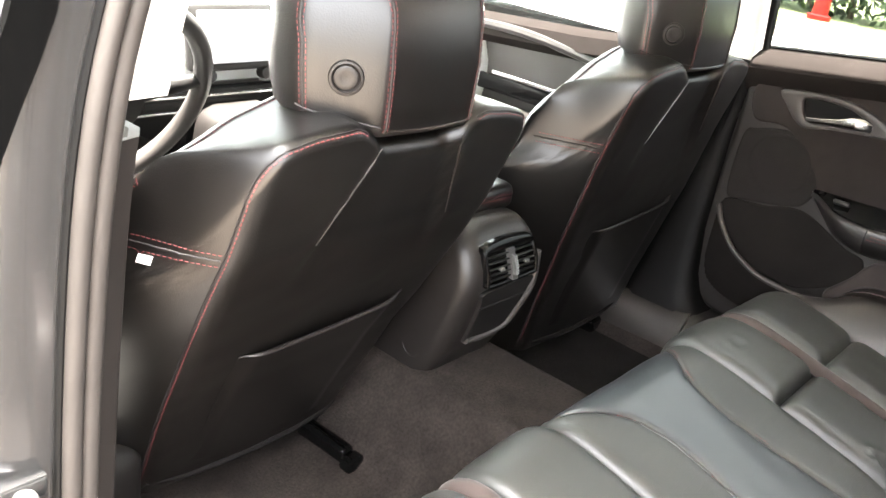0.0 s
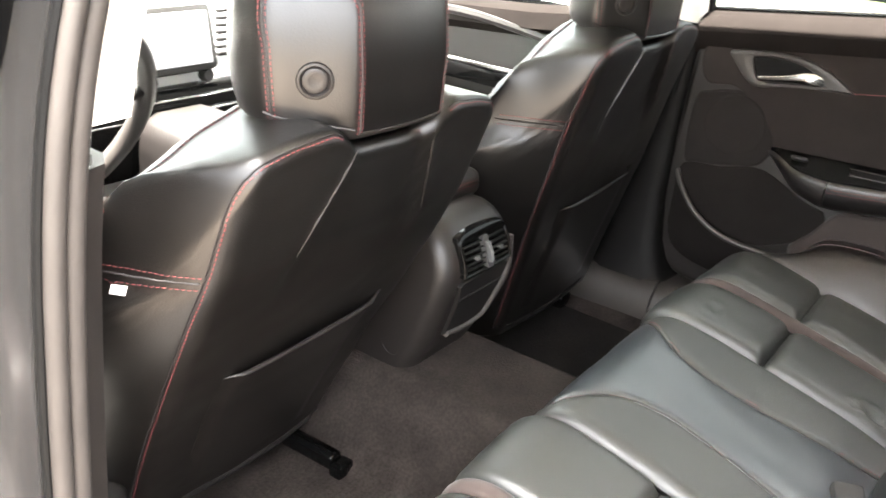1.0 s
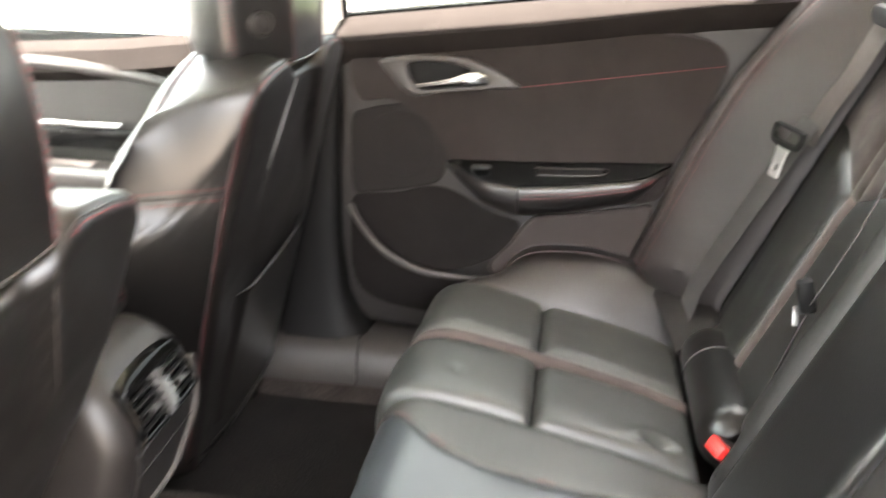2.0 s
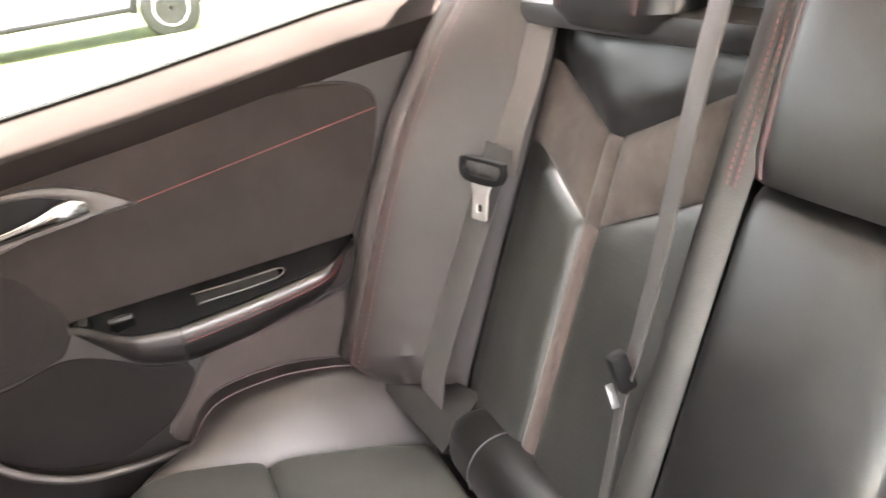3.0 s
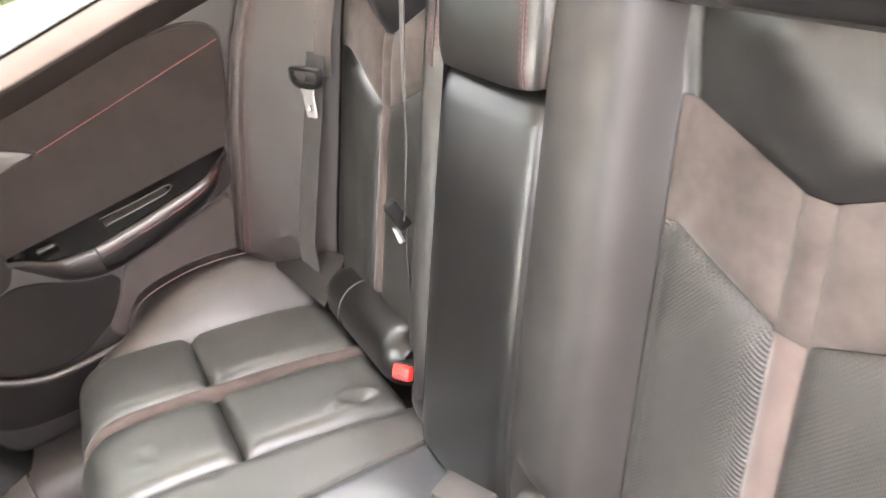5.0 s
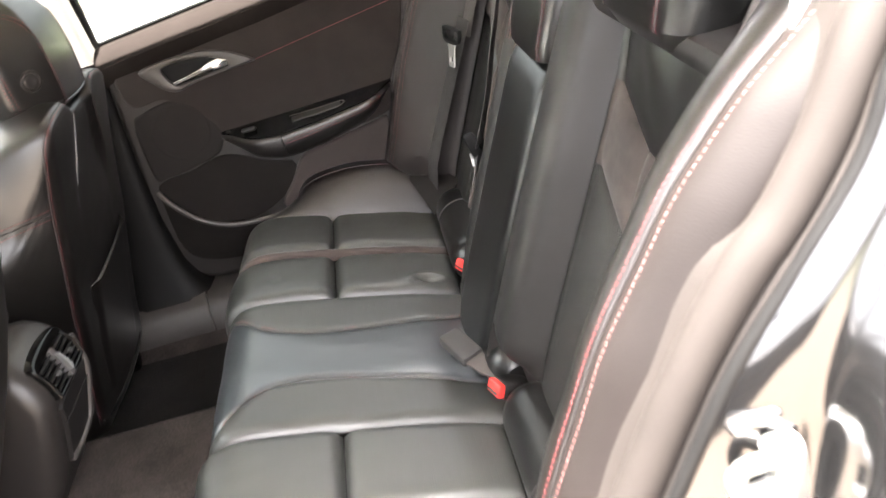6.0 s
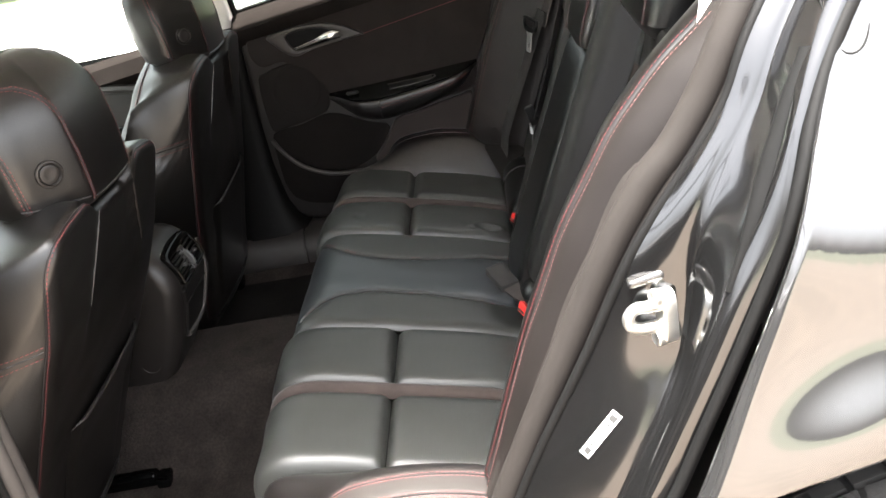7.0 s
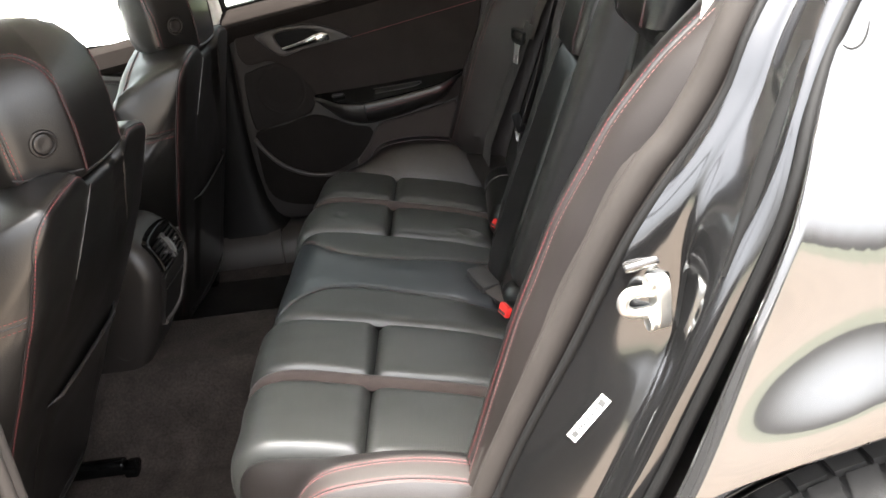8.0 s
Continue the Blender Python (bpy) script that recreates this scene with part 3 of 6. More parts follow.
shelf = part("parcel_shelf", box((0, -0.50, 0.985), (1.25, 0.62, 0.03), 0.01), M["plastic_dark"])
tagged(shelf, "black felt parcel shelf behind the back seat", "shelf", kind="structure")
bulk = part("wall_rear", box((0, -0.42, 0.62), (1.5, 0.08, 0.74), 0.01), M["plastic_dark"])
tagged(bulk, "dark bulkhead behind the back seat", "bulkhead", kind="structure")

# ---- left door pillar, with its seals ----

def pillar_line(dx, dy):
    """The pillar's run from sill to roof, moved sideways and fore-aft."""
    return curve([(-0.745 + dx, 0.60 + dy, 0.30), (-0.737 + dx, 0.60 + dy, 0.50), (-0.730 + dx, 0.60 + dy, 0.70), (-0.717 + dx, 0.60 + dy, 0.88), (-0.690 + dx, 0.60 + dy, 1.02), (-0.63 + dx, 0.60 + dy, 1.20), (-0.585 + dx, 0.60 + dy, 1.31)], 30)


b_pillar = thing("door_pillar", "dark grey painted door pillar with rubber seals and trim", "pillar", (-0.74, 0.66, 0.3))
def face_line(dx, dy):
    """A line up the painted face, which draws in beside the window."""
    return [Vector((max(p.x, q.x + lerp(-0.30, -0.060, step(0.84, 1.02, q.z))), p.y, p.z)) for p, q in zip(pillar_line(dx, dy), pillar_line(0, 0))]


part("painted_face", strips([face_line(-0.24, 0.040), face_line(-0.16, 0.036), face_line(-0.105, 0.031), face_line(-0.075, 0.024), face_line(-0.045, 0.013), face_line(-0.020, 0.005), face_line(0.012, 0.003)], 0.012, (0, 1, 0)), M["paint_satin"], b_pillar)
part("outer_band", strips([pillar_line(-0.148, 0.30), pillar_line(-0.150, 0.12), pillar_line(-0.146, 0.095)], 0.01, (1, 0, 0)), M["gloss_black"], b_pillar)
part("seal_gap", tube(pillar_line(0.0125, -0.001), 0.004, 8), M["rubber"], b_pillar)
part("weather_seal", tube(pillar_line(0.0235, -0.006), 0.0092, 14), M["seal_light"], b_pillar, "warm grey flocked rubber seal")
part("seal_lip", tube(pillar_line(0.0410, -0.005), 0.0092, 14), M["seal_light"], b_pillar, "warm grey flocked rubber seal")
upper = [p for p in pillar_line(0, 0) if p.z > 0.905]
lower = [p for p in pillar_line(0, 0) if p.z <= 0.91]


def shifted(line, dx, dy):
    return [p + Vector((dx, dy, 0)) for p in line]


part("upper_trim", strips([shifted(upper, 0.050, 0.0), shifted(upper, 0.096, 0.006), shifted(upper, 0.114, 0.03), shifted(upper, 0.117, 0.12)], 0.012, (-0.8, 0.2, 0)), M["light_trim"], b_pillar, "pale plastic trim")
part("lower_trim", strips([shifted(lower, 0.050, 0.0), shifted(lower, 0.076, 0.008), shifted(lower, 0.090, 0.03), shifted(lower, 0.09, 0.12)], 0.012, (-0.8, 0.2, 0)), M["plastic"], b_pillar, "grey plastic trim")

def outboard(k):
    """The dark window-frame band's inner edge, drawing inwards as the pillar rises."""
    return [p + Vector((lerp(-0.052, -0.022, step(0.85, 1.02, p.z)) - k, -0.003 - 0.1 * k, 0)) for p in pillar_line(0, 0) if p.z > 0.84]


part("frame_band", strips([outboard(0.0), outboard(0.004), outboard(0.030), outboard(0.038)], 0.01, (0, 1, 0)), M["gloss_black"], b_pillar, "black window frame band")


# ---- rear bench: cushion ----
BENCH = [(-0.09, 0.415), (0.0, 0.442), (0.05, 0.457), (0.10, 0.474), (0.23, 0.506), (0.33, 0.527), (0.385, 0.532), (0.418, 0.518), (0.432, 0.485), (0.430, 0.42), (0.42, 0.34), (0.41, 0.27)]
bench_line = curve([(0, y, z) for y, z in BENCH], 240)
bench_far = [0.0]
for p, q in zip(bench_line, bench_line[1:]):
    bench_far.append(bench_far[-1] + (q - p).length)
BENCH_LEN = bench_far[-1]


BOLSTER = [(-0.09, 0.47), (0.0, 0.516), (0.065, 0.537), (0.12, 0.553), (0.175, 0.561), (0.25, 0.556), (0.29, 0.538), (0.318, 0.50), (0.332, 0.45), (0.338, 0.38), (0.34, 0.27)]
bolster_line = curve([(0, y, z) for y, z in BOLSTER], 240)


def along(line, s):
    k = max(0.0, min(1.0, s / BENCH_LEN)) * 239
    i = min(238, int(k))
    return line[i].lerp(line[i + 1], k - i)


def bench_s(y):
    """The run along the cushion's top at that y."""
    return next(f for f, p in zip(bench_far, bench_line) if p.y >= y)


S_FORE = bench_s(0.36)


def bench(x, s):
    p = along(bench_line, s).lerp(along(bolster_line, s), step(0.548, 0.630, abs(x)))
    dz = 0.008 * (1 - step(0.165, 0.19, abs(x))) * (1 - step(S_FORE, S_FORE + 0.12, s)) - 0.13 * step(0.672, 0.716, abs(x))
    back = (0.011 + 0.020 * step(0.20, 0.60, abs(x))) * step(0.20, 0.43, p.y)
    return Vector((x, p.y - back, p.z + dz))


cushion = thing("rear_bench", "black leather rear bench with brown suede panels and red stitching", "car seat", (0, 0.2, 0.26))
under = part("cushion", thickened(grid(lambda a, b: bench(lerp(-0.712, 0.712, a), lerp(0, BENCH_LEN, b)) - normal_of(bench, lerp(-0.712, 0.712, a), lerp(0, BENCH_LEN, b)) * 0.011, 160, 90), 0.02), M["leather"], cushion)
S_BACK, S_MID, S_FRONT, S_LOW = bench_s(0.012), bench_s(0.23), bench_s(0.417), bench_s(0.417) + 0.10
c_trees = [tree_of(under)]


def centre_edge(s):
    """Half the width of the middle panel: it flares towards the front."""
    return table([(0, 0.10), (S_BACK, 0.098), (bench_s(0.2), 0.068), (bench_s(0.28), 0.066), (bench_s(0.34), 0.082), (bench_s(0.375), 0.115), (S_FRONT - 0.01, 0.150), (S_FRONT + 0.04, 0.158), (BENCH_LEN, 0.158)], s)


made = part("centre_panel", patch(bench, lambda s: -centre_edge(s), centre_edge, 0.03, S_LOW + 0.08, 0.003, 0.004, 0.003, 30, 60), M["leather_smooth"], cushion, "smooth black leather centre panel")
c_trees.append(tree_of(made))
for side in (-1, 1):
    made = part("inner_bolster", patch(bench, lambda s: side * centre_edge(s), lambda s: side * 0.186, 0.03, S_LOW + 0.04, 0.003, 0.004, 0.003, 20, 60), M["leather_holed_lit"], cushion)
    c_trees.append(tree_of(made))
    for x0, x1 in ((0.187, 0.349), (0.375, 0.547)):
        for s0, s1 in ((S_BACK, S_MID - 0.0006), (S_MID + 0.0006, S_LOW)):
            made = part("pad", patch(bench, lambda s: side * x0, lambda s: side * x1, s0, s1, 0.014, 0.0065, 0.009, 36, 48), M["leather_holed_lit"], cushion, "perforated black leather pad")
            if side > 0 and x0 < 0.3:
                # pressed-in marks left in the leather
                for v in made.data.vertices:
                    for dx, dy, a, b, deep in ((0.222, 0.067, 0.010, 0.016, 0.010), (0.213, 0.095, 0.006, 0.006, 0.005), (0.252, 0.334, 0.012, 0.005, 0.005)):
                        w = math.hypot((v.co.x - dx) / a, (v.co.y - dy) / b)
                        v.co.z += deep * (0.35 * math.exp(-(w - 1.9) ** 2 * 4) - math.exp(-w * w))
            c_trees.append(tree_of(made))
    made = part("suede_strip", patch(bench, lambda s: side * 0.347, lambda s: side * 0.377, S_BACK, S_LOW, 0.012, 0.004, 0.004, 14, 70), M["suede_strip"], cushion, "dark brown suede strip")
    c_trees.append(tree_of(made))
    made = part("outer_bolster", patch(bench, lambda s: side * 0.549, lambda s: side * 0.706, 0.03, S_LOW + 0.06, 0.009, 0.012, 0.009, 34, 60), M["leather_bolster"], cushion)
    c_trees.append(tree_of(made))
    seam(cushion, c_trees, [bench(side * centre_edge(s), s) for s in (lerp(0.05, S_LOW, k / 24) for k in range(25))], M["red_thread"], (0.004 * side,), n=90, pitch=0.006)
    for ex in (0.638, 0.669):
        seam(cushion, c_trees, [bench(side * ex, s) for s in (lerp(0.06, S_LOW, k / 20) for k in range(21))], M["red_thread"], (0.003, -0.003), n=80, pitch=0.006)
    for e in (0.351, 0.373):
        run = snapped(c_trees, [bench(side * e, lerp(S_BACK, S_LOW, k / 70)) for k in range(71)], 0.0006)
        part("stitching", stitches(run, pitch=0.005), M["suede_strip"], cushion)

# ---- rear bench: backrest ----
def back_y(z):
    return -0.173 - 0.43 * (z - 0.83)


def backrest(x, z):
    """The backrest's face, z up it."""
    ax = abs(x)
    out = 0.052 * (1 - (step(0.140, 0.166, ax) if x > 0 else step(0.190, 0.236, ax))) * (0.15 + 0.85 * step(0.515, 0.575, z) if ax > 0.12 else 1.0)
    deep = table([(0.40, 0.020), (0.50, 0.050), (0.53, 0.095), (0.548, 0.134), (0.56, 0.142), (0.68, 0.147), (0.75, 0.149), (0.86, 0.145), (0.956, 0.125), (1.01, 0.101), (1.045, 0.080), (1.2, 0.0)], z)
    out += deep * step(0.50, 0.648, ax) - (0.026 * step(0.652, 0.735, ax) if x > 0 else 0.045 * step(0.652, 0.715, ax))
    y = back_y(z) + out
    if z > 1.0:
        y -= 2.6 * (z - 1.0) ** 2
    return Vector((x, y, z))


backseat = cushion
under = part("backrest", thickened(grid(lambda a, b: backrest(lerp(-0.702, 0.700, a), lerp(0.40, 1.15, b)) - Vector((0, 0.022, 0)), 170, 74), -0.02), M["leather"], backseat)
b_trees = [tree_of(under)]


def vee(x, c):
    """The height of a V's edge across one seat: lowest at its middle."""
    return c - (0.006 if x > 0 else 0.019) + (0.42 if x > 0 else 0.34) * max(0.0, abs(abs(x) - 0.362) - 0.012)


def back_patch(name, side, x0, x1, z0, z1, mat_name, label="", puff=0.007, rim=0.008, nu=22, nv=34, sink=0.0025):
    """A panel between two heights that depend on x."""
    def fn(z, x):
        return backrest(x, z)
    verts = []
    for i in range(nu):
        a = 0.5 - 0.5 * math.cos(math.pi * i / (nu - 1))
        x = side * lerp(x0, x1, a)
        lo, hi = z0(x), z1(x)
        for j in range(nv):
            b = 0.5 - 0.5 * math.cos(math.pi * j / (nv - 1))
            z = lerp(lo, hi, b)
            d, d2 = min(abs(x) - x0, x1 - abs(x)), min(z - lo, hi - z)
            h = (1 - math.exp(-max(0, d) / rim)) * (1 - math.exp(-max(0, d2) / rim)) * (puff + sink) - sink
            n = normal_of(fn, z, x)
            soft = min(1.0, max(0, d) / 0.02, max(0, d2) / 0.02)
            h += 1.3 * give(backrest(x, z)) * soft
            if name == "bolster":
                # creases where the padding is squeezed above the cushion
                h += soft * 0.0055 * math.exp(-((z - 0.580) / 0.045) ** 2) * math.exp(-((abs(x) - 0.570) / 0.035) ** 2) * math.sin((z + 0.5 * abs(x)) * 190)
            elif name == "upper_panel":
                h += soft * 0.005 * noise.noise(Vector((x * 14, z * 20, 2.7)))
            verts.append(backrest(x, z) + (n if n.y > 0 else -n) * h)
    faces = [(i * nv + j, (i + 1) * nv + j, (i + 1) * nv + j + 1, i * nv + j + 1) for i in range(nu - 1) for j in range(nv - 1)]
    ob = part(name, solid((verts, faces)), M[mat_name], backseat, label)
    b_trees.append(tree_of(ob))
    return ob


for side in (-1, 1):
    for x0, x1 in ((0.165 if side > 0 else 0.227, 0.347), (0.377, 0.52)):
        back_patch("lower_panel", side, x0, x1, lambda x: 0.47, lambda x: vee(x, 0.7825), "back_holed_shaded" if side > 0 else "back_mesh_shaded", "perforated black leather panel")
        back_patch("suede_panel", side, x0, x1, lambda x: vee(x, 0.7832), lambda x: vee(x, 0.8743), "suede", "brown-grey suede panel", 0.006)
    back_patch("suede_strip", side, 0.347, 0.377, lambda x: 0.47, lambda x: 0.7760 if x > 0 else 0.7630, "suede_strip", "dark brown suede strip", 0.005, 0.006, 10)
    back_patch("suede_strip", side, 0.347, 0.377, lambda x: 0.7765 if x > 0 else 0.7635, lambda x: 0.8683 if x > 0 else 0.8553, "suede", "brown-grey suede strip", 0.005, 0.006, 10, 16)
    back_patch("upper_panel", side, 0.165 if side > 0 else 0.222, 0.53, lambda x: vee(x, 0.8750), lambda x: 1.03, "leather_panel", "plain black leather upper panel", 0.016, 0.03, 40, 30)
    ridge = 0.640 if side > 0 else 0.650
    # right bolster paler than the left: the sides' light is in the colours
    back_patch("bolster", side, 0.524, ridge, lambda x: 0.42, lambda x: 1.14, "leather_side_lit" if side > 0 else "leather", "", 0.010, 0.010, 26, 56)
    back_patch("bolster_edge", side, ridge + 0.001, 0.700 if side > 0 else 0.702, lambda x: 0.42, lambda x: 1.14, "leather_side_lit" if side > 0 else "leather_edge_shaded", "", 0.009, 0.010, 22, 56)
    back_patch("column", side, 0.101, 0.149 if side > 0 else 0.226, lambda x: 0.505, lambda x: 1.12, "leather_matte", "", 0.008 if side > 0 else 0.012, 0.014 if side > 0 else 0.03, 22, 50)
    if side > 0:
        seam(backseat, [b_trees[-1]], [backrest(0.112, lerp(0.888, 1.10, k / 12)) + Vector((0, 0.012, 0)) for k in range(13)], M["red_thread"], (0.004, -0.004), n=50, pitch=0.006)
        for ex in (0.614, 0.623):
            seam(backseat, [b_trees[-3]], [backrest(ex, lerp(0.45, 1.13, k / 24)) + Vector((0, 0.012, 0)) for k in range(25)], M["red_thread"], (0.0,), False, n=120, pitch=0.0068)
    seam(backseat, b_trees, [backrest(side * ridge, lerp(0.45, 1.13, k / 24)) for k in range(25)], M["red_thread"], (0.0045, -0.0045), n=120, pitch=0.0058)
    if side < 0:
        seam(backseat, [b_trees[-2]], [backrest(-0.6635, lerp(0.45, 1.13, k / 24)) + Vector((-0.004, 0.010, 0)) for k in range(25)], M["pale_thread"], (0.0,), False, n=120, pitch=0.0058)

# folding middle panel with its own head cushion
part("armrest", loft([[Vector((0.100 * math.copysign(abs(math.cos(w)) ** 0.25, math.cos(w)), back_y(z) + 0.03 + grow * (0.027 * math.copysign(abs(math.sin(w)) ** 0.5, math.sin(w))), z)) for w in (2 * math.pi * k / 40 for k in range(40))]
    for z, grow in ((0.47, 0.8), (0.50, 1.0), (0.6, 1.05), (0.75, 1.05), (0.86, 1.0), (0.878, 0.8), (0.884, 0.5), (0.885, 0.1))]), M["leather_panel"], cushion, "folding black leather armrest")
made = head = part("headrest", loft([[Vector((wide * math.copysign(abs(math.cos(w)) ** 0.4, math.cos(w)), back_y(z) + 0.034 + deep * math.copysign(abs(math.sin(w)) ** 0.6, math.sin(w)), z)) for w in (2 * math.pi * k / 48 for k in range(48))]
    for z, wide, deep in ((0.890, 0.090, 0.012), (0.896, 0.100, 0.030), (0.915, 0.105, 0.036), (0.97, 0.108, 0.040), (1.04, 0.108, 0.042), (1.09, 0.104, 0.036), (1.115, 0.09, 0.02), (1.12, 0.06, 0.005))]), M["leather_panel"], cushion, "black leather head cushion")
h_trees = [tree_of(made)]
for side in (-1, 1):
    seam(head, h_trees, [(side * 0.086, back_y(z) + 0.08, z) for z in (0.90, 0.93, 0.97, 1.02, 1.07, 1.10)], M["red_thread"], (0.0035, -0.0035), n=40, pitch=0.006)
for side in (-1, 1):
    made = ob = part("headrest", loft([[Vector((side * 0.365 + wide * math.copysign(abs(math.cos(w)) ** 0.5, math.cos(w)), back_y(z) + 0.030 + deep * math.copysign(abs(math.sin(w)) ** 0.6, math.sin(w)), z)) for w in (2 * math.pi * k / 48 for k in range(48))]
        for z, wide, deep in ((0.972, 0.03, 0.004), (0.980, 0.09, 0.022), (1.0, 0.115, 0.04), (1.05, 0.125, 0.05), (1.12, 0.125, 0.05), (1.17, 0.11, 0.04), (1.19, 0.08, 0.01))]), M["leather_panel"], cushion, "black leather fixed headrest")
    t = [tree_of(made)]
    for e in (-1, 1):
        seam(ob, t, [(side * 0.365 + e * 0.075, back_y(z) + 0.1, z) for z in (0.978, 1.0, 1.05, 1.1, 1.16)], M["red_thread"], (0.0035, -0.0035), n=30, pitch=0.006)

for x0, x1, rings_at in ((-0.490, -0.206, (-0.40,)), (-0.158, 0.158, (-0.10, 0.10)), (0.206, 0.490, (0.40,))):
    roll = part("seat_roll", tube([(lerp(x0, x1, k / 24), -0.023 - 0.008 * abs(lerp(x0, x1, k / 24)), 0.487) for k in range(25)], [0.046 * min(1.0, 0.55 + 0.45 * math.sqrt(min(1.0, min(k, 24 - k) / 2.5))) for k in range(25)], 24), M["leather_panel"], cushion, "black leather roll")
    for x in rings_at:
        part("seam_ring", tube([(x, -0.026 + 0.0465 * math.cos(w), 0.487 + 0.0465 * math.sin(w)) for w in (math.pi * k / 12 - 0.3 for k in range(13))], 0.0015, 5), M["cord"], roll)


def corner_piece(side):
    """The leather gusset between the cushion, the backrest's foot and the end of the roll."""
    a, b = Vector((side * 0.660, 0.068, 0.541)), Vector((side * 0.482, 0.022, 0.478))
    c, d = Vector((side * 0.490, -0.044, 0.537)), Vector((side * 0.660, 0.020, 0.548))

    def at(u, v):
        p = a.lerp(b, u).lerp(d.lerp(c, u), v)
        return p + Vector((0, 0.35, 0.9)) * (0.009 * math.sin(math.pi * u) ** 0.6 * math.sin(math.pi * min(1, v * 1.1 + 0.05)) ** 0.6 + give(p))

    return part("corner_gusset", thickened(grid(at, 22, 14, flip=side < 0), 0.02), M["corner_leather"], cushion)


for side in (-1, 1):
    corner_piece(side)


# ---- front seats ----
def front_seat(name, label, cx, back, top, head_y):
    """A bucket seat. back: (height, y) rows of its rear face; top: the shoulder's height; head_y: the headrest's rear."""
    seat = thing(name, label, "car seat", (cx, 0.95, 0.27))
    up = top - 0.917

    def narrow(z):
        return table([(0.33, 0.84), (0.42, 0.875), (0.54, 0.93), (0.64, 0.98), (0.72, 1.0)], z - up)

    def flank(dx, z):
        """The narrowing of one side: the side against the door stays wide."""
        if cx > 0 and dx > 0:
            return table([(0.33, 0.96), (0.45, 1.0), (0.60, 1.05), (0.72, 1.02), (0.80, 1.0)], z - up)
        return narrow(z)

    def joint(z):
        """Half the width of the middle shell, which widens downwards."""
        return table([(0.60, 0.135), (0.775, 0.100), (0.88, 0.062), (0.92, 0.055)], z - up)

    def slant(a):
        return 0.0 if a < 0.185 else 1.45 * (a - 0.185) ** 2 / 0.07 if a < 0.220 else 1.45 * (a - 0.2025)

    def rear_y(a, z):
        hollow = 0.011 * (1 - step(joint(z) - 0.010, joint(z) + 0.003, a)) * step(0.68, 0.80, z - up)
        groove = 0.003 * math.exp(-((z - up - 0.772) / 0.010) ** 2) * step(0.205, 0.225, a)
        return table(back, z) + hollow + groove + 0.16 * a * a + slant(a)

    def rear_top(a):
        return up + table([(0, 0.886), (0.045, 0.886), (0.062, 0.894), (0.080, 0.909), (0.10, 0.917), (0.15, 0.912), (0.185, 0.903), (0.205, 0.890), (0.23, 0.866), (0.26, 0.836), (0.30, 0.79)], a)

    def crest(a):
        return up + table([(0, 0.905), (0.057, 0.918), (0.104, 0.913), (0.168, 0.890), (0.214, 0.861), (0.25, 0.835), (0.30, 0.785)], a)

    slices = []
    halves = [0.0, 0.02, 0.04, 0.05, 0.058, 0.066, 0.075, 0.085, 0.095, 0.105, 0.12, 0.14, 0.16, 0.175, 0.185, 0.192, 0.199, 0.206, 0.213, 0.220, 0.228, 0.238, 0.249, 0.259, 0.267, 0.273, 0.277, 0.279]
    for dx in [-a for a in halves[:0:-1]] + halves:
        a, zt, zc = abs(dx), rear_top(abs(dx)), crest(abs(dx))
        soft = 0.016 + 0.085 * step(0.185, 0.245, a)
        pts = []
        for k in range(64):
            z = lerp(up + 0.33, zt - soft, k / 63)
            pts.append((rear_y(a, z), z))
        y0, yc = rear_y(a, zt), table(back, zt) + 0.128
        y1 = min(y0 + 0.018 + 0.06 * step(0.185, 0.245, a), yc - 0.004)
        for k in range(1, 9):
            w = math.pi / 2 * k / 8
            pts.append((lerp(pts[63][0], y1, 1 - math.cos(w)), lerp(zt - soft, zt, math.sin(w))))
        for k in range(1, 13):
            u = k / 12
            pts.append((lerp(y1, yc, u), lerp(zt, zc, u) + 0.007 * math.sin(math.pi * u) * (1 - step(0.2, 0.26, a))))
        for k in range(1, 7):
            w = math.pi / 2 * k / 6
            pts.append((yc + 0.022 * math.sin(w), zc - 0.022 * (1 - math.cos(w))))
        for k in range(1, 25):
            z = lerp(zc - 0.022, up + 0.33, k / 24)
            pts.append((lerp(yc + 0.022, table(back, z) + 0.165, step(0, 0.3, k / 24)), z))
        tip = max(0.0, (a - 0.259) / 0.020)
        keep = math.sqrt(max(0.04, 1 - tip * tip))
        ring = []
        for y, z in pts:
            ym = table(back, z) + 0.135
            wide = flank(dx, z) * (1 + 0.075 * step(0.20, 0.25, a) * (1 - step(0.728, 0.752, z - up)))
            p = Vector((cx + dx * wide, lerp(ym, y, keep), z - (1 - keep) * 0.012 * step(0.6, 0.9, z)))
            ring.append(p + Vector((0, -1, 0)) * (1.2 * give(p) if a < 0.25 else 0))
        slices.append(ring)
    backrest_ob = part("backrest", solid(loft(slices)), M["leather"], seat, "", 50)
    t = [tree_of(backrest_ob)]

    def rear(dx, z, lift=0.0):
        return Vector((cx + dx * flank(dx, z), rear_y(abs(dx), z) - lift, z))

    for side in (-1, 1):
        edge = [Vector((cx + side * a, rear_y(a, rear_top(a)) + 0.004, rear_top(a) - 0.003)) for a in (0.085, 0.10, 0.125, 0.15, 0.175, 0.19)]
        edge += [rear(side * a, up + z) for a, z in ((0.2005, 0.888), (0.205, 0.876), (0.207, 0.86), (0.208, 0.82), (0.209, 0.77), (0.209, 0.70), (0.209, 0.60), (0.209, 0.48), (0.208, 0.40), (0.207, 0.35))]
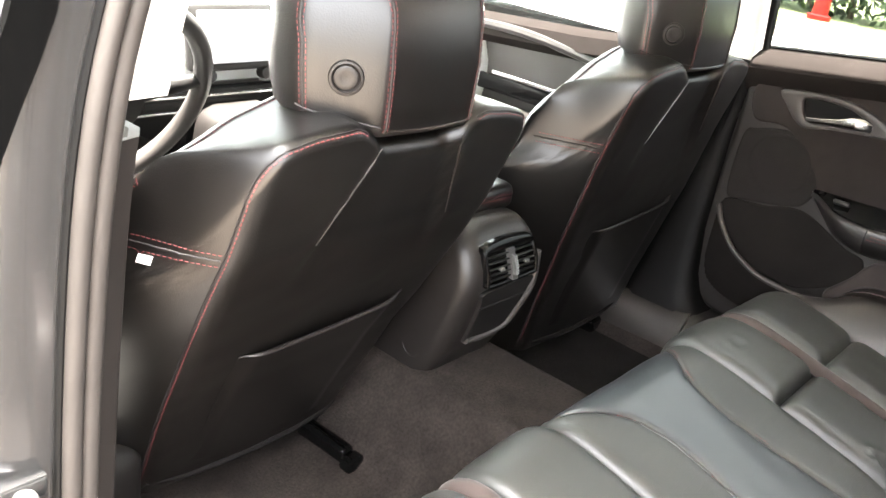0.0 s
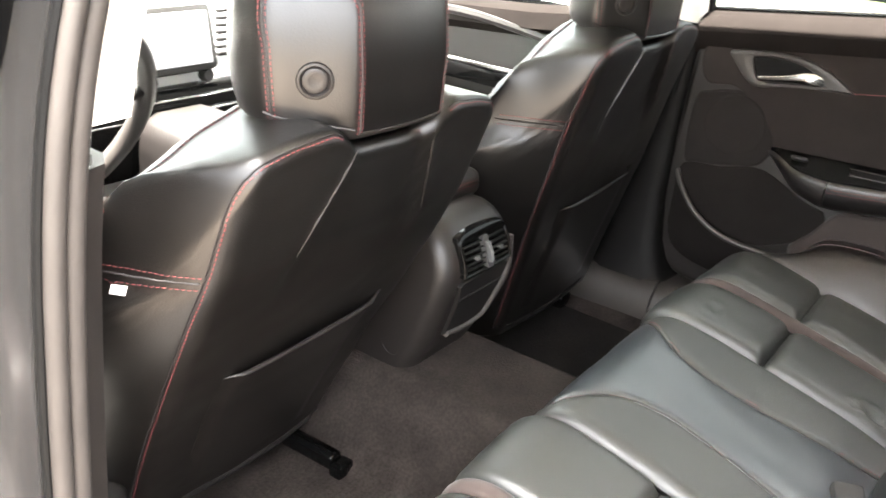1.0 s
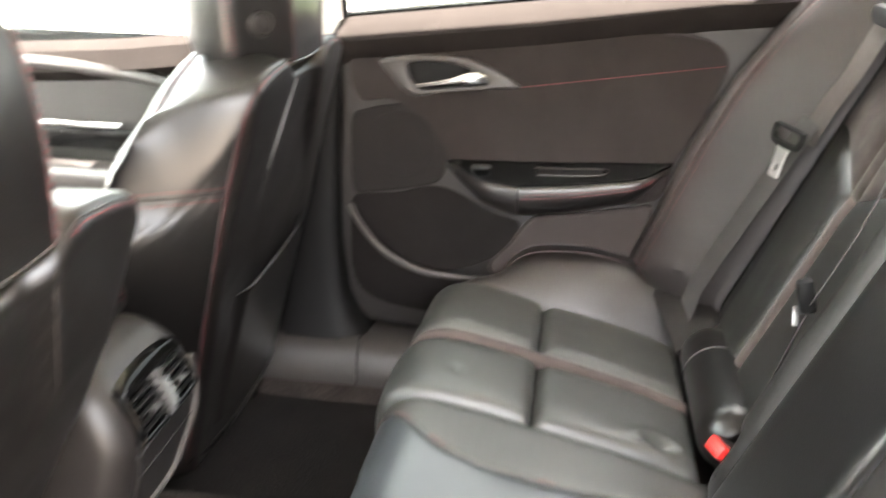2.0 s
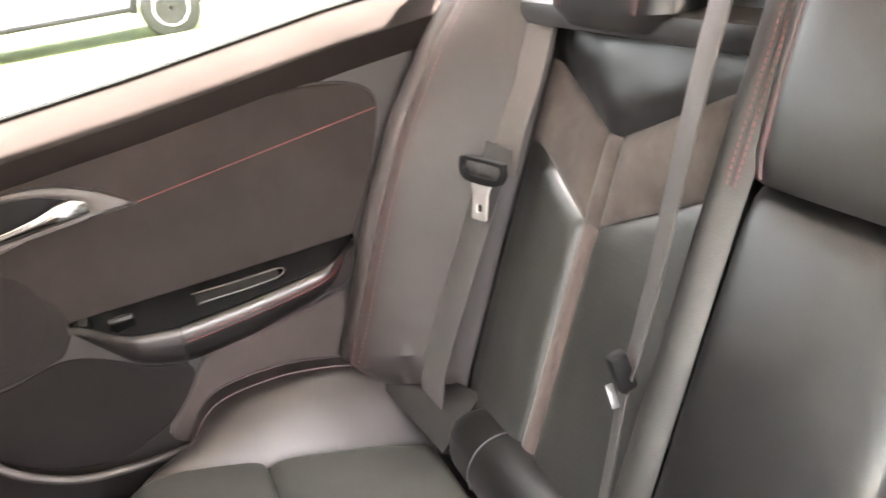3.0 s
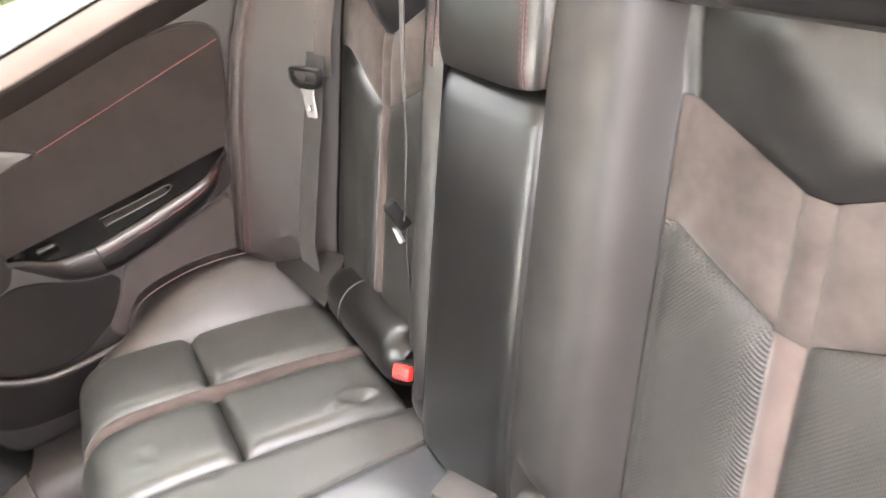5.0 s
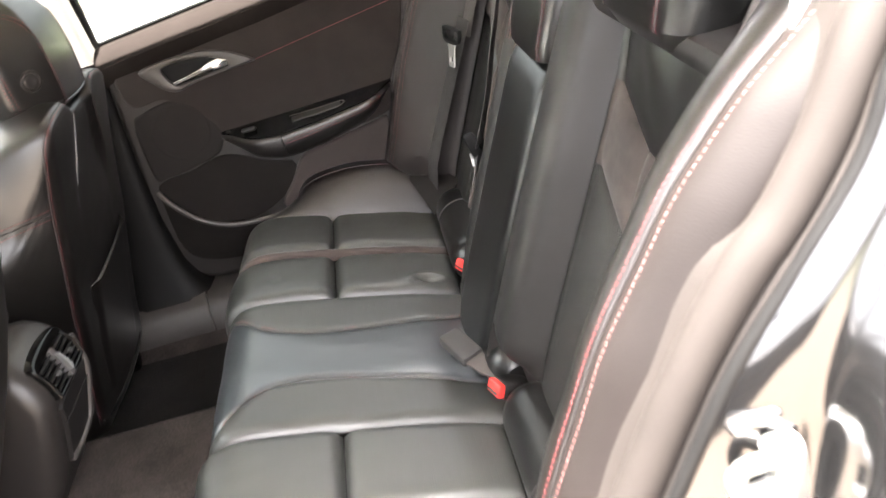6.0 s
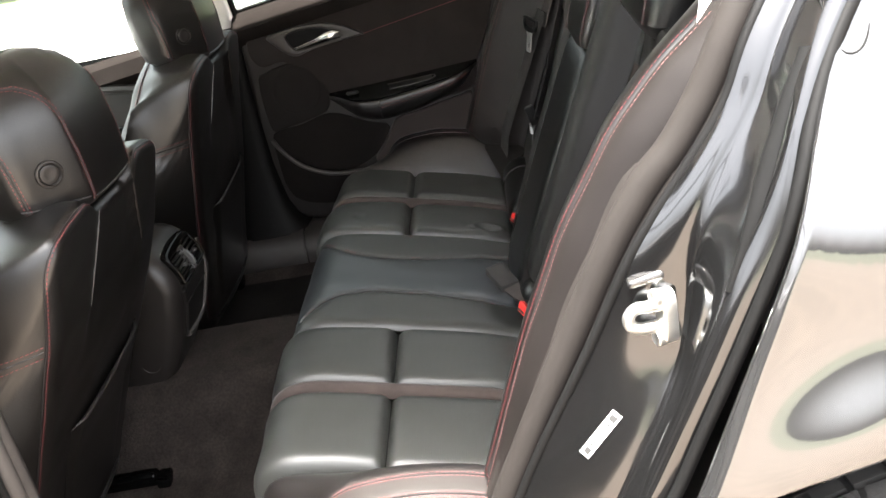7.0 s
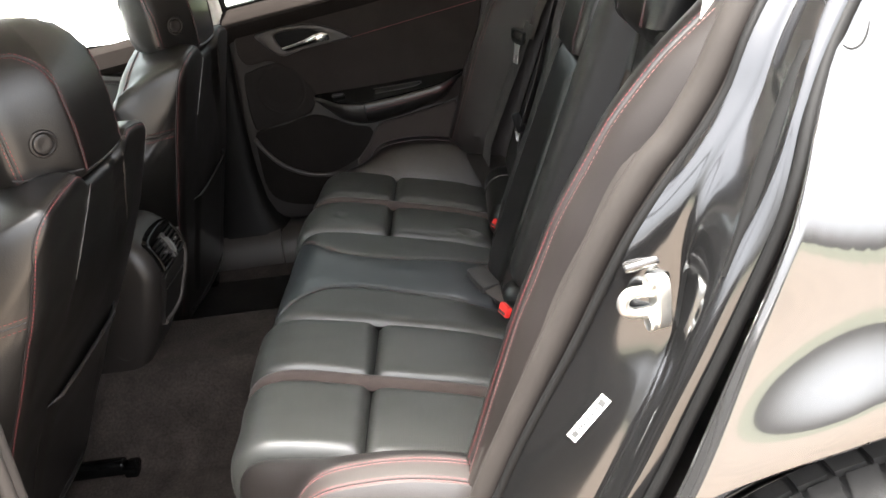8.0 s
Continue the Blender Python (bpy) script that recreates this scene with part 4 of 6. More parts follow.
        seam(seat, t, edge, M["red_thread"], (0.0035 * side,), n=190, pitch=0.006, r=0.0006)
        ridge = [Vector((cx + side * a, table(back, rear_top(a)) + 0.126, crest(a) + 0.004)) for a in (0.075, 0.10, 0.13, 0.168, 0.19, 0.214, 0.235, 0.252, 0.265)]
        seam(seat, t, ridge, M["red_thread"], (0.0035, -0.0035), n=80, pitch=0.006, r=0.0006)
        for dz in (0.7775, 0.7625):
            seam(seat, t, [rear(side * a, up + dz) for a in (0.211, 0.222, 0.235, 0.25, 0.262, 0.272)], M["red_thread"], (0.0,), False, n=60, pitch=0.006, r=0.0006)
        part("welt", tube([p for p, _ in snapped(t, curve([rear(side * a, up + 0.770) for a in (0.211, 0.222, 0.235, 0.25, 0.262, 0.272)], 50), 0.0002)], 0.0014, 6), M["cord"], seat)
        line = [rear(side * (joint(up + z) + 0.004), up + z, 0.0003) for z in (0.888, 0.87, 0.85, 0.83, 0.81, 0.79, 0.772)]
        part("shell_joint", tube(curve(line, 24), [0.0004 + 0.0012 * min(1.0, k / 4, (23 - k) / 8) for k in range(24)], 6), M["leather_bolster"], seat)
    # map pocket: a second skin over the lower back with a raised upper edge

    def mouth(dx):
        return up + 0.606 + 0.075 * dx + 1.3 * max(0.0, dx - 0.06) ** 2

    run = [(dx, mouth(dx)) for dx in (lerp(-0.132, 0.135, k / 40) for k in range(41))]
    sheet = []
    for b in range(20):
        row = []
        for dx, zt in run:
            e = min(1.0, min(dx + 0.132, 0.135 - dx) / 0.03)
            z = lerp(zt, up + 0.375, b / 19)
            row.append(rear(dx, z, 0.0005 + (0.006 * (1 - b / 19) ** 2 + 0.0035) * step(0, 1, max(0, e))))
        sheet.append(row)
    part("map_pocket", solid(strips(sheet, 0.004, (0, 1, 0))), M["leather"], seat, "black vinyl map pocket")
    part("pocket_edge", tube([p + Vector((0, -0.001, 0.001)) for p in sheet[0]], [0.0012 + 0.0020 * step(0, 0.12, min(k, 40 - k) / 40) for k in range(41)], 8), M["leather_bolster"], seat, "piped pocket edge")
    part("base_skirt", tube(curve([rear(-0.20, up + 0.352, -0.004), rear(-0.12, up + 0.340, -0.002), rear(0.0, up + 0.334, -0.002), rear(0.12, up + 0.338, -0.002), rear(0.20, up + 0.352, -0.004)], 30), 0.007, 8), M["plastic_dark"], seat, "black plastic lower edge")
    # headrest
    base = top - 0.022
    rings = []
    for dz, wide, near, far in ((0.0, 0.88, 0.016, 0.085), (0.004, 0.95, 0.006, 0.095), (0.014, 0.99, 0.001, 0.105), (0.035, 1.0, 0.0, 0.11), (0.075, 1.02, 0.0, 0.115), (0.115, 1.0, 0.004, 0.116), (0.145, 0.96, 0.012, 0.116), (0.168, 0.88, 0.024, 0.112), (0.184, 0.75, 0.038, 0.104), (0.194, 0.55, 0.052, 0.096), (0.199, 0.32, 0.062, 0.088), (0.200, 0.10, 0.070, 0.082)):
        w = 0.133 * wide
        ctrl = [(-0.062 * wide, near), (0, near - 0.003), (0.062 * wide, near), (0.074 * wide, near + 0.005), (w * 0.80, near + 0.036), (w * 0.95, near + 0.056), (w, near + 0.076), (w * 0.96, far), (w * 0.7, far + 0.012), (-w * 0.7, far + 0.012), (-w * 0.96, far), (-w, near + 0.076), (-w * 0.95, near + 0.056), (-w * 0.80, near + 0.036), (-0.074 * wide, near + 0.005)]
        rings.append([Vector((cx + p.x, head_y + p.y, base + dz + 0.18 * max(0.0, p.y - 0.02) * (1 - min(1.0, dz / 0.06)))) for p in curve([(a, b, 0) for a, b in ctrl], 112, True)])
    hr = part("headrest", loft(rings), M["leather"], seat)
    ht = [tree_of(hr)]
    for side in (-1, 1):
        seam(hr, ht, [(cx + side * 0.066, head_y - 0.004, base + 0.006), (cx + side * 0.069, head_y - 0.006, base + 0.08), (cx + side * 0.070, head_y - 0.004, base + 0.115), (cx + side * 0.076, head_y + 0.014, base + 0.155), (cx + side * 0.088, head_y + 0.045, base + 0.175), (cx + side * 0.100, head_y + 0.075, base + 0.172)], M["red_thread"], (0.003, -0.003), n=60, pitch=0.0055, r=0.0005)
        seam(hr, ht, [(cx + side * 0.150, head_y + 0.046, base + 0.016), (cx + side * 0.150, head_y + 0.052, base + 0.08), (cx + side * 0.145, head_y + 0.064, base + 0.13), (cx + side * 0.110, head_y + 0.080, base + 0.19)], M["red_thread"], (0.0035, -0.0035), n=60, pitch=0.0055, r=0.0005)
        part("lower_welt", tube([p for p, _ in snapped(ht, curve([(cx + side * 0.15, head_y + 0.06, base + 0.026), (cx + side * 0.115, head_y + 0.03, base + 0.020), (cx + side * 0.075, head_y - 0.002, base + 0.014)], 20), 0.0004)], 0.0016, 6), M["cord"], hr)
        part("post", tube([(cx + side * 0.05, head_y + 0.06, base + 0.05), (cx + side * 0.05, head_y + 0.065, base - 0.09)], 0.006, 10), M["chrome"], seat, "chrome headrest post")
    part("base_welt", tube([p for p, _ in snapped(ht, [(cx + lerp(-0.07, 0.07, k / 16), head_y - 0.01, base + 0.003) for k in range(17)], 0.0006)], 0.0018, 6), M["leather_bolster"], hr)
    spot, nrm = snapped(ht, [(cx - 0.110, head_y + 0.020, base + 0.061)], 0.0)[0]
    part("release_button", lathe([(0.0178, -0.004), (0.0178, 0.0012), (0.0168, 0.0028), (0.0146, 0.0032), (0.0136, 0.0014), (0.0126, 0.0006), (0.0120, 0.0022), (0.0105, 0.0030), (0.006, 0.0022), (0.001, 0.0020)], spot, nrm, 40), M["plastic"], seat, "round grey plastic button")
    # cushion, plastic side and rails in front of the back
    part("seat_cushion", solid(loft([[Vector((cx + wide * math.copysign(abs(math.cos(w)) ** 0.5, math.cos(w)), y, 0.46 + hi * math.copysign(abs(math.sin(w)) ** 0.5, math.sin(w)))) for w in (2 * math.pi * k / 32 for k in range(32))]
        for y, wide, hi in ((0.82, 0.20, 0.06), (0.86, 0.23, 0.10), (1.0, 0.25, 0.12), (1.2, 0.26, 0.13), (1.28, 0.24, 0.11), (1.30, 0.20, 0.06))])), M["leather"], seat)
    for side in (-1, 1):
        if side * cx > 0:
            part("side_cover", box((cx + side * 0.225, 0.94, 0.375), (0.085, 0.38, 0.13), 0.03, None, 4), M["plastic_dark"], seat, "black plastic side cover")
        part("rail", box((cx + side * 0.18, 1.08, 0.290), (0.04, 0.50, 0.03), 0.006), M["plastic_dark"], seat)
    return seat, t


driver, d_tree = front_seat("driver_seat", "black leather driver seat with red stitching, seen from behind", -0.345, [(0.30, 0.800), (0.42, 0.745), (0.54, 0.690), (0.60, 0.657), (0.77, 0.572), (0.88, 0.535), (0.95, 0.515)], 0.917, 0.530)
passenger, p_tree = front_seat("passenger_seat", "black leather passenger seat with red stitching, seen from behind", 0.402, [(0.30, 0.715), (0.45, 0.680), (0.60, 0.642), (0.79, 0.593), (0.90, 0.564), (0.97, 0.552)], 0.932, 0.566)
tag_run = snapped(d_tree, [(-0.590, 0.665, 0.757)], 0.001)[0]
across_tag = tag_run[1].cross(Vector((0, 0, 1))).normalized()
tag = part("tag", strap([tag_run[0] + tag_run[1] * (0.001 + k * 0.003) + Vector((0, 0, 0.001 - 0.0048 * k)) for k in range(3)], across_tag, 0.016, 0.0012), M["white_paper"], driver, "small white fabric airbag tag")

# ---- centre console ----
console = thing("centre_console", "grey plastic centre console with rear air vents", "console", (0, 0.9, 0.4))
REAR = [(0.37, 0.712), (0.41, 0.690), (0.47, 0.657), (0.55, 0.629), (0.60, 0.617), (0.625, 0.622), (0.645, 0.632), (0.66, 0.642), (0.675, 0.656), (0.684, 0.676)]
rings = []
for k in range(34):
    z = lerp(0.37, 0.684, k / 33)
    half = table([(0.37, 0.084), (0.45, 0.090), (0.56, 0.094), (0.62, 0.093), (0.65, 0.089), (0.668, 0.081), (0.678, 0.070), (0.684, 0.050)], z)
    yr = table(REAR, z)
    r = 0.030
    ring = [(-half, 1.32)] + [(-half, lerp(1.2, yr + r + 0.01, j / 6)) for j in range(7)]
    ring += [(-half + r * (1 - math.cos(w)), yr + r * (1 - math.sin(w))) for w in (math.pi / 2 * j / 8 for j in range(9))]
    ring += [(half - r * (1 - math.sin(w)), yr + r * (1 - math.cos(w))) for w in (math.pi / 2 * j / 8 for j in range(9))]
    ring += [(half, lerp(yr + r + 0.01, 1.2, j / 6)) for j in range(7)] + [(half, 1.32)]
    rings.append([Vector((x, y, z)) for x, y in ring])
part("shell", solid(loft(rings)), M["plastic"], console, "", 50)


def rear_face(a, b, out):
    """The console's rear face: a across, b up, out towards the back seat."""
    z = 0.626 + (b - 0.635) * 0.78
    return Vector((a * 0.82, table(REAR, z) - 0.003 - out, z))


part("side_plug", lathe([(0.019, -0.004), (0.019, 0.001), (0.0175, 0.002), (0.016, 0.0005), (0.002, 0.0005)], (-0.0885, 0.715, 0.462), (-1, 0, 0), 32), M["plastic"], console, "round plastic plug")
part("vent_surround", frame_plate(outline([(-0.070, 0.610), (-0.069, 0.660), (-0.062, 0.676), (0, 0.682), (0.062, 0.676), (0.069, 0.660), (0.070, 0.610), (0.064, 0.602), (0, 0.600), (-0.064, 0.602)], 64), outline([(-0.062, 0.612), (-0.062, 0.655), (-0.058, 0.662), (0, 0.664), (0.058, 0.662), (0.062, 0.655), (0.062, 0.612), (0.058, 0.608), (0, 0.607), (-0.058, 0.608)], 64), lambda a, b, h: rear_face(a * 1.12, b, h), 0.01, 0.007, 0.003), M["gloss_black"], console)
vent = part("vent", solid(loft([[rear_face(a * s * 1.12, 0.635 + b, h) for a, b in ((-0.061, -0.027), (0.061, -0.027), (0.061, 0.028), (-0.061, 0.028))] for s, h in ((1.0, -0.012), (1.0, 0.001))])), M["gloss_black"], console)
for k in range(5):
    z = 0.614 + 0.0105 * k
    for x0, x1 in ((-0.066, -0.0085), (0.0085, 0.066)):
        part("slat", solid(loft([[rear_face(x, z + dz, h) for dz, h in ((-0.0012, 0.001), (0.0012, 0.001), (0.0028, 0.006), (0.0006, 0.006))] for x in (x0, x1)])), M["plastic_dark"], vent)
for x in (-0.038, 0.038):
    part("vane_knob", solid(loft([[rear_face(x + dx, 0.6345 + dz, h) for dx, dz in ((-0.006, -0.0026), (0.006, -0.0026), (0.006, 0.0026), (-0.006, 0.0026))] for h in (0.004, 0.010)])), M["slat_light"], vent, "chrome vent slider")
part("wheel_plate", solid(loft([[rear_face(dx, 0.635 + dz, h) for dx, dz in ((-0.0080, -0.029), (0.0080, -0.029), (0.0080, 0.030), (-0.0080, 0.030))] for h in (0.0, 0.0095)])), M["slat_grey"], vent, "satin grey middle plate")
part("thumb_wheel", solid(loft([[rear_face(dx, 0.635 + dz, h) for dz, h in [(-0.019, 0.008)] + [(lerp(-0.018, 0.019, k / 20), 0.0125 + 0.0016 * (k % 2)) for k in range(21)] + [(0.020, 0.008)]] for dx in (-0.0042, 0.0042)])), M["slat_light"], vent, "ribbed silver thumb wheel")
part("door", plate(outline([(-0.066, 0.56), (-0.068, 0.590), (0, 0.594), (0.068, 0.590), (0.066, 0.56), (0.056, 0.48), (0.05, 0.455), (0, 0.450), (-0.05, 0.455), (-0.056, 0.48)], 60), lambda a, b, h: rear_face(a * 1.12, b, h), 0.004, 0.003, 0.004), M["plastic_dark"], console)
part("door_line", tube([rear_face(x, 0.552, 0.0045) for x in (-0.078, 0, 0.078)], 0.001, 5), M["cord"], console)
part("trim_loop", tube(curve([rear_face(a * 1.14, b + 0.012, 0.003) for a, b in ((0.074, 0.63), (0.072, 0.56), (0.064, 0.49), (0.052, 0.452), (0, 0.444), (-0.052, 0.452))], 40), 0.006, 8), M["grey_trim"], console, "satin grey trim lip")
lid = part("armrest_lid", box((0.0, 0.84, 0.695), (0.176, 0.30, 0.045), 0.018, None, 4), M["leather"], console, "black leather armrest lid")
seam(console, [tree_of(lid)], [(0.07, 0.685, 0.70), (0.0, 0.685, 0.702), (-0.07, 0.685, 0.70)], M["red_thread"], (0.003, -0.003), n=24)

# ---- dashboard and wheel ----
dash = thing("dashboard", "pale silver and black dashboard lit by the sun", "dashboard", (0, 1.5, 0.5))
rings = []
for x in (-0.72, -0.5, -0.2, 0.2, 0.5, 0.72):
    bow = 0.10 * (x / 0.72) ** 2
    ctrl = [(1.95 - bow, 0.87), (1.65 - bow, 0.915), (1.48 - bow, 0.90), (1.41 - bow, 0.87), (1.385 - bow, 0.80), (1.36 - bow, 0.72), (1.38 - bow, 0.60), (1.45 - bow, 0.45), (1.7, 0.40), (1.95, 0.45)]
    rings.append([Vector((x, p.x, p.y)) for p in curve([(a, b, 0) for a, b in ctrl], 60, True)])
part("panel", solid(loft(rings)), M["silver"], dash)
part("screen_bezel", box((0.0, 1.345, 0.805), (0.20, 0.03, 0.125), 0.012, Matrix.Rotation(radians(-12), 3, "X")), M["plastic_dark"], dash)
part("screen", box((0.0, 1.333, 0.808), (0.165, 0.012, 0.098), 0.003, Matrix.Rotation(radians(-12), 3, "X")), M["screen"], dash, "grey display screen")
for x in (-0.055, 0.075):
    part("knob", lathe([(0.013, 0.0), (0.013, 0.016), (0.011, 0.019), (0.002, 0.019)], (x, 1.34, 0.735), (0, -1, 0.1), 20), M["plastic_dark"], dash, "dark round knob")
for x0 in (-0.19, 0.125):
    for k in range(7):
        part("vent_slat", box((x0 + 0.02, 1.355, 0.765 + 0.014 * k), (0.045, 0.012, 0.006), 0.001), M["plastic_dark"], dash)
for z in (0.672, 0.700):
    part("chrome_line", box((0.05, 1.328, z), (1.1, 0.01, 0.004), 0.0015), M["chrome"], dash)
part("lower_panel", box((0.05, 1.346, 0.640), (1.2, 0.03, 0.16), 0.01), M["gloss_black"], dash, "gloss black trim")
wheel = thing("steering_wheel", "grey leather three-spoke steering wheel", "steering wheel", (-0.37, 1.2, 0.80))
tilt = Matrix.Rotation(radians(24), 3, "X")
hub = Vector((-0.378, 1.15, 0.765))


def on_wheel(a, b, out=0.0):
    return hub + tilt @ Vector((a, -out, b))


ringpts = [on_wheel(0.176 * math.cos(w), 0.176 * math.sin(w)) for w in (2 * math.pi * k / 56 for k in range(57))]
part("rim", tube(ringpts, 0.0155, 12), M["sill_plastic"], wheel, "grey leather rim")
part("hub", lathe([(0.07, -0.03), (0.075, 0.0), (0.065, 0.02), (0.02, 0.028)], hub, tilt @ Vector((0, -1, 0)), 28), M["plastic_dark"], wheel)
for w in (0.15, math.pi - 0.15, -math.pi / 2):
    part("spoke", tube([on_wheel(0.06 * math.cos(w), 0.06 * math.sin(w)), on_wheel(0.17 * math.cos(w), 0.17 * math.sin(w))], [0.018, 0.011], 10), M["plastic_dark"], wheel, "dark plastic spoke")
part("column", tube([hub + Vector((0, 0.02, 0)), (-0.378, 1.40, 0.66)], 0.05, 16), M["plastic_dark"], wheel)

# ---- seat slide cover, mats ----
cover = thing("seat_rail_cover", "glossy black plastic seat rail end cover on the carpet", "rail cover", (-0.175, 0.76, 0.262))
part("cover", box((-0.182, 0.790, 0.277), (0.028, 0.110, 0.028), 0.008, Matrix.Rotation(radians(2), 3, "Z"), 3), M["gloss_black"], cover)
part("foot", box((-0.182, 0.724, 0.272), (0.036, 0.026, 0.024), 0.006), M["gloss_black"], cover)
part("ridge", box((-0.182, 0.785, 0.2915), (0.010, 0.09, 0.004), 0.0015), M["gloss_black"], cover)
cover2 = thing("seat_rail_cover", "glossy black plastic seat rail end cover on the mat", "rail cover", (0.57, 0.77, 0.262))
part("cover", box((0.575, 0.80, 0.285), (0.045, 0.130, 0.034), 0.010, None, 3), M["gloss_black"], cover2)
floor_mat = part("floor_mat", plate(outline([(0.235, 0.40), (0.235, 0.60), (0.225, 0.82), (0.335, 0.86), (0.575, 0.86), (0.575, 0.60), (0.575, 0.40)], 60), lambda a, b, h: Vector((a, b, 0.272 + h)), 0.008, 0.004), M["mat"])
tagged(floor_mat, "black carpet floor mat in the rear footwell", "floor mat")


# ---- right rear door, closed ----
def on_door(a, b, out):
    """The door's inner face: a is y, b is z, out is towards the cabin."""
    return Vector((0.689 + 0.015 * (b - 0.70) - out, a, b))


def belt(y):
    """The height of the window's lower edge."""
    return table([(-0.20, 1.026), (0.0, 1.005), (0.26, 0.967), (0.58, 0.929), (1.0, 0.88), (1.6, 0.84)], y)


door = thing("rear_door", "closed rear door with black suede insert and gloss black armrest", "car door", (0.74, 0.3, 0.38))
edge = outline([(0.612, 0.60), (0.606, 0.75), (0.598, 0.885), (0.585, 0.905), (0.40, 0.925), (0.1, 0.955), (-0.10, 0.975), (-0.13, 0.95), (-0.09, 0.80), (-0.04, 0.60), (0.04, 0.46), (0.20, 0.40), (0.45, 0.378), (0.56, 0.39), (0.597, 0.45)], 120)
part("panel", plate(edge, on_door, 0.06, 0.012), M["plastic"], door)
# window-sill roll
rows = []
for k in range(41):
    y = lerp(0.605, -0.20, k / 40)
    z = belt(y)
    rows.append([Vector((x, y, z + dz)) for x, dz in ((0.698, -0.075), (0.676, -0.050), (0.672, -0.030), (0.684, -0.012), (0.712, 0.0), (0.742, 0.004), (0.756, -0.004), (0.760, -0.05), (0.74, -0.08))])
part("sill_roll", solid(loft(rows)), M["sill_pad"], door, "dark padded window sill")
insert = outline([(0.56, 0.886), (0.45, 0.899), (0.293, 0.918), (0.16, 0.930), (0.06, 0.930), (-0.003, 0.919), (-0.030, 0.894), (-0.025, 0.855), (-0.003, 0.79), (0.035, 0.715), (0.055, 0.655), (0.16, 0.640), (0.30, 0.640), (0.395, 0.685), (0.430, 0.74), (0.50, 0.80), (0.565, 0.80), (0.585, 0.85)], 120)
part("insert", plate(insert, on_door, 0.01, 0.005, 0.006), M["door_suede"], door, "dark brown-grey suede insert")
part("insert_gap", tube([on_door(a, b, 0.0015) for a, b in insert[:52]], 0.0025, 6), M["cord"], door)
run = [(on_door(lerp(0.300, -0.028, k / 60), lerp(0.834, 0.884, k / 60), 0.0065), Vector((-1, 0, 0))) for k in range(61)]
part("stitching", stitches(run, pitch=0.0055, length=0.0050, r=0.0007), M["red_thread"], door, "red stitching")
# handle in its surround
bez_out = outline([(0.530, 0.868), (0.505, 0.877), (0.45, 0.882), (0.39, 0.880), (0.34, 0.864), (0.297, 0.838), (0.30, 0.833), (0.36, 0.829), (0.42, 0.822), (0.465, 0.812), (0.490, 0.822), (0.512, 0.845)], 72)
bez_in = outline([(0.482, 0.864), (0.465, 0.869), (0.44, 0.871), (0.40, 0.868), (0.37, 0.858), (0.350, 0.845), (0.352, 0.838), (0.38, 0.834), (0.42, 0.829), (0.458, 0.826), (0.472, 0.834), (0.480, 0.85)], 72)
part("handle_surround", frame_plate(bez_out, bez_in, on_door, 0.01, 0.016, 0.006), M["grey_trim"], door, "grey plastic handle surround")
# shallow cup in the blackest material: the recess's shade is in its colour
part("handle_cup", plate(bez_in, on_door, 0.012, 0.002, 0.007), M["rubber"], door)
rows = []
for a, b, h, r in ((0.468, 0.829, 0.012, 0.0045), (0.44, 0.834, 0.016, 0.0052), (0.41, 0.840, 0.018, 0.007), (0.385, 0.846, 0.019, 0.0115), (0.365, 0.848, 0.018, 0.0125), (0.350, 0.845, 0.013, 0.009), (0.344, 0.842, 0.008, 0.004)):
    rows.append([on_door(a, b + r * math.cos(w), h + 0.55 * r * math.sin(w)) for w in (2 * math.pi * k / 16 for k in range(16))])
part("handle", solid(loft(rows)), M["chrome"], door, "chrome door handle")
# loudspeaker
part("speaker_panel", plate(outline([(0.580, 0.765), (0.555, 0.785), (0.50, 0.797), (0.41, 0.803), (0.385, 0.79), (0.395, 0.74), (0.420, 0.675), (0.45, 0.655), (0.55, 0.637), (0.580, 0.645)], 70), on_door, 0.01, 0.004, 0.005), M["grille"], door)
part("speaker", lathe([(0.062, -0.004), (0.062, 0.0004), (0.060, 0.0012), (0.056, 0.0012), (0.054, 0.0002), (0.03, 0.0012), (0.002, 0.0015)], on_door(0.492, 0.728, 0.005), (-1, 0, 0), 40), M["grille"], door, "black speaker grille")
# armrest: a gloss black top sloping inwards, a sewn pad below it, a plastic nose in front
def arm_top(y):
    return table([(0.03, 0.722), (0.05, 0.7195), (0.10, 0.717), (0.20, 0.712), (0.30, 0.708), (0.40, 0.705), (0.42, 0.703)], y)


def arm_edge(y):
    """Height of the top's inner edge, and how far it stands out of the door."""
    z = table([(0.03, 0.719), (0.06, 0.713), (0.12, 0.702), (0.20, 0.691), (0.29, 0.683), (0.36, 0.690), (0.41, 0.701)], y)
    out = 0.058 * step(0.025, 0.095, y) * (1 - step(0.33, 0.42, y)) + 0.006
    return z, out


def arm_low(y):
    return table([(0.03, 0.712), (0.05, 0.700), (0.06, 0.690), (0.08, 0.671), (0.11, 0.654), (0.20, 0.632), (0.27, 0.622), (0.30, 0.623), (0.35, 0.640), (0.39, 0.668), (0.415, 0.690)], y)


def arm_section(y):
    (z, out), low = arm_edge(y), arm_low(y)
    return [on_door(y, b, h) for b, h in ((z, -0.01), (z, out * 0.5), (z - 0.0005, out - 0.004), (z - 0.003, out), (z - 0.010, out + 0.003), (lerp(z, low, 0.5), out + 0.001), (low + 0.012, out * 0.86), (low + 0.003, out * 0.62), (low, out * 0.30), (low, -0.01))]


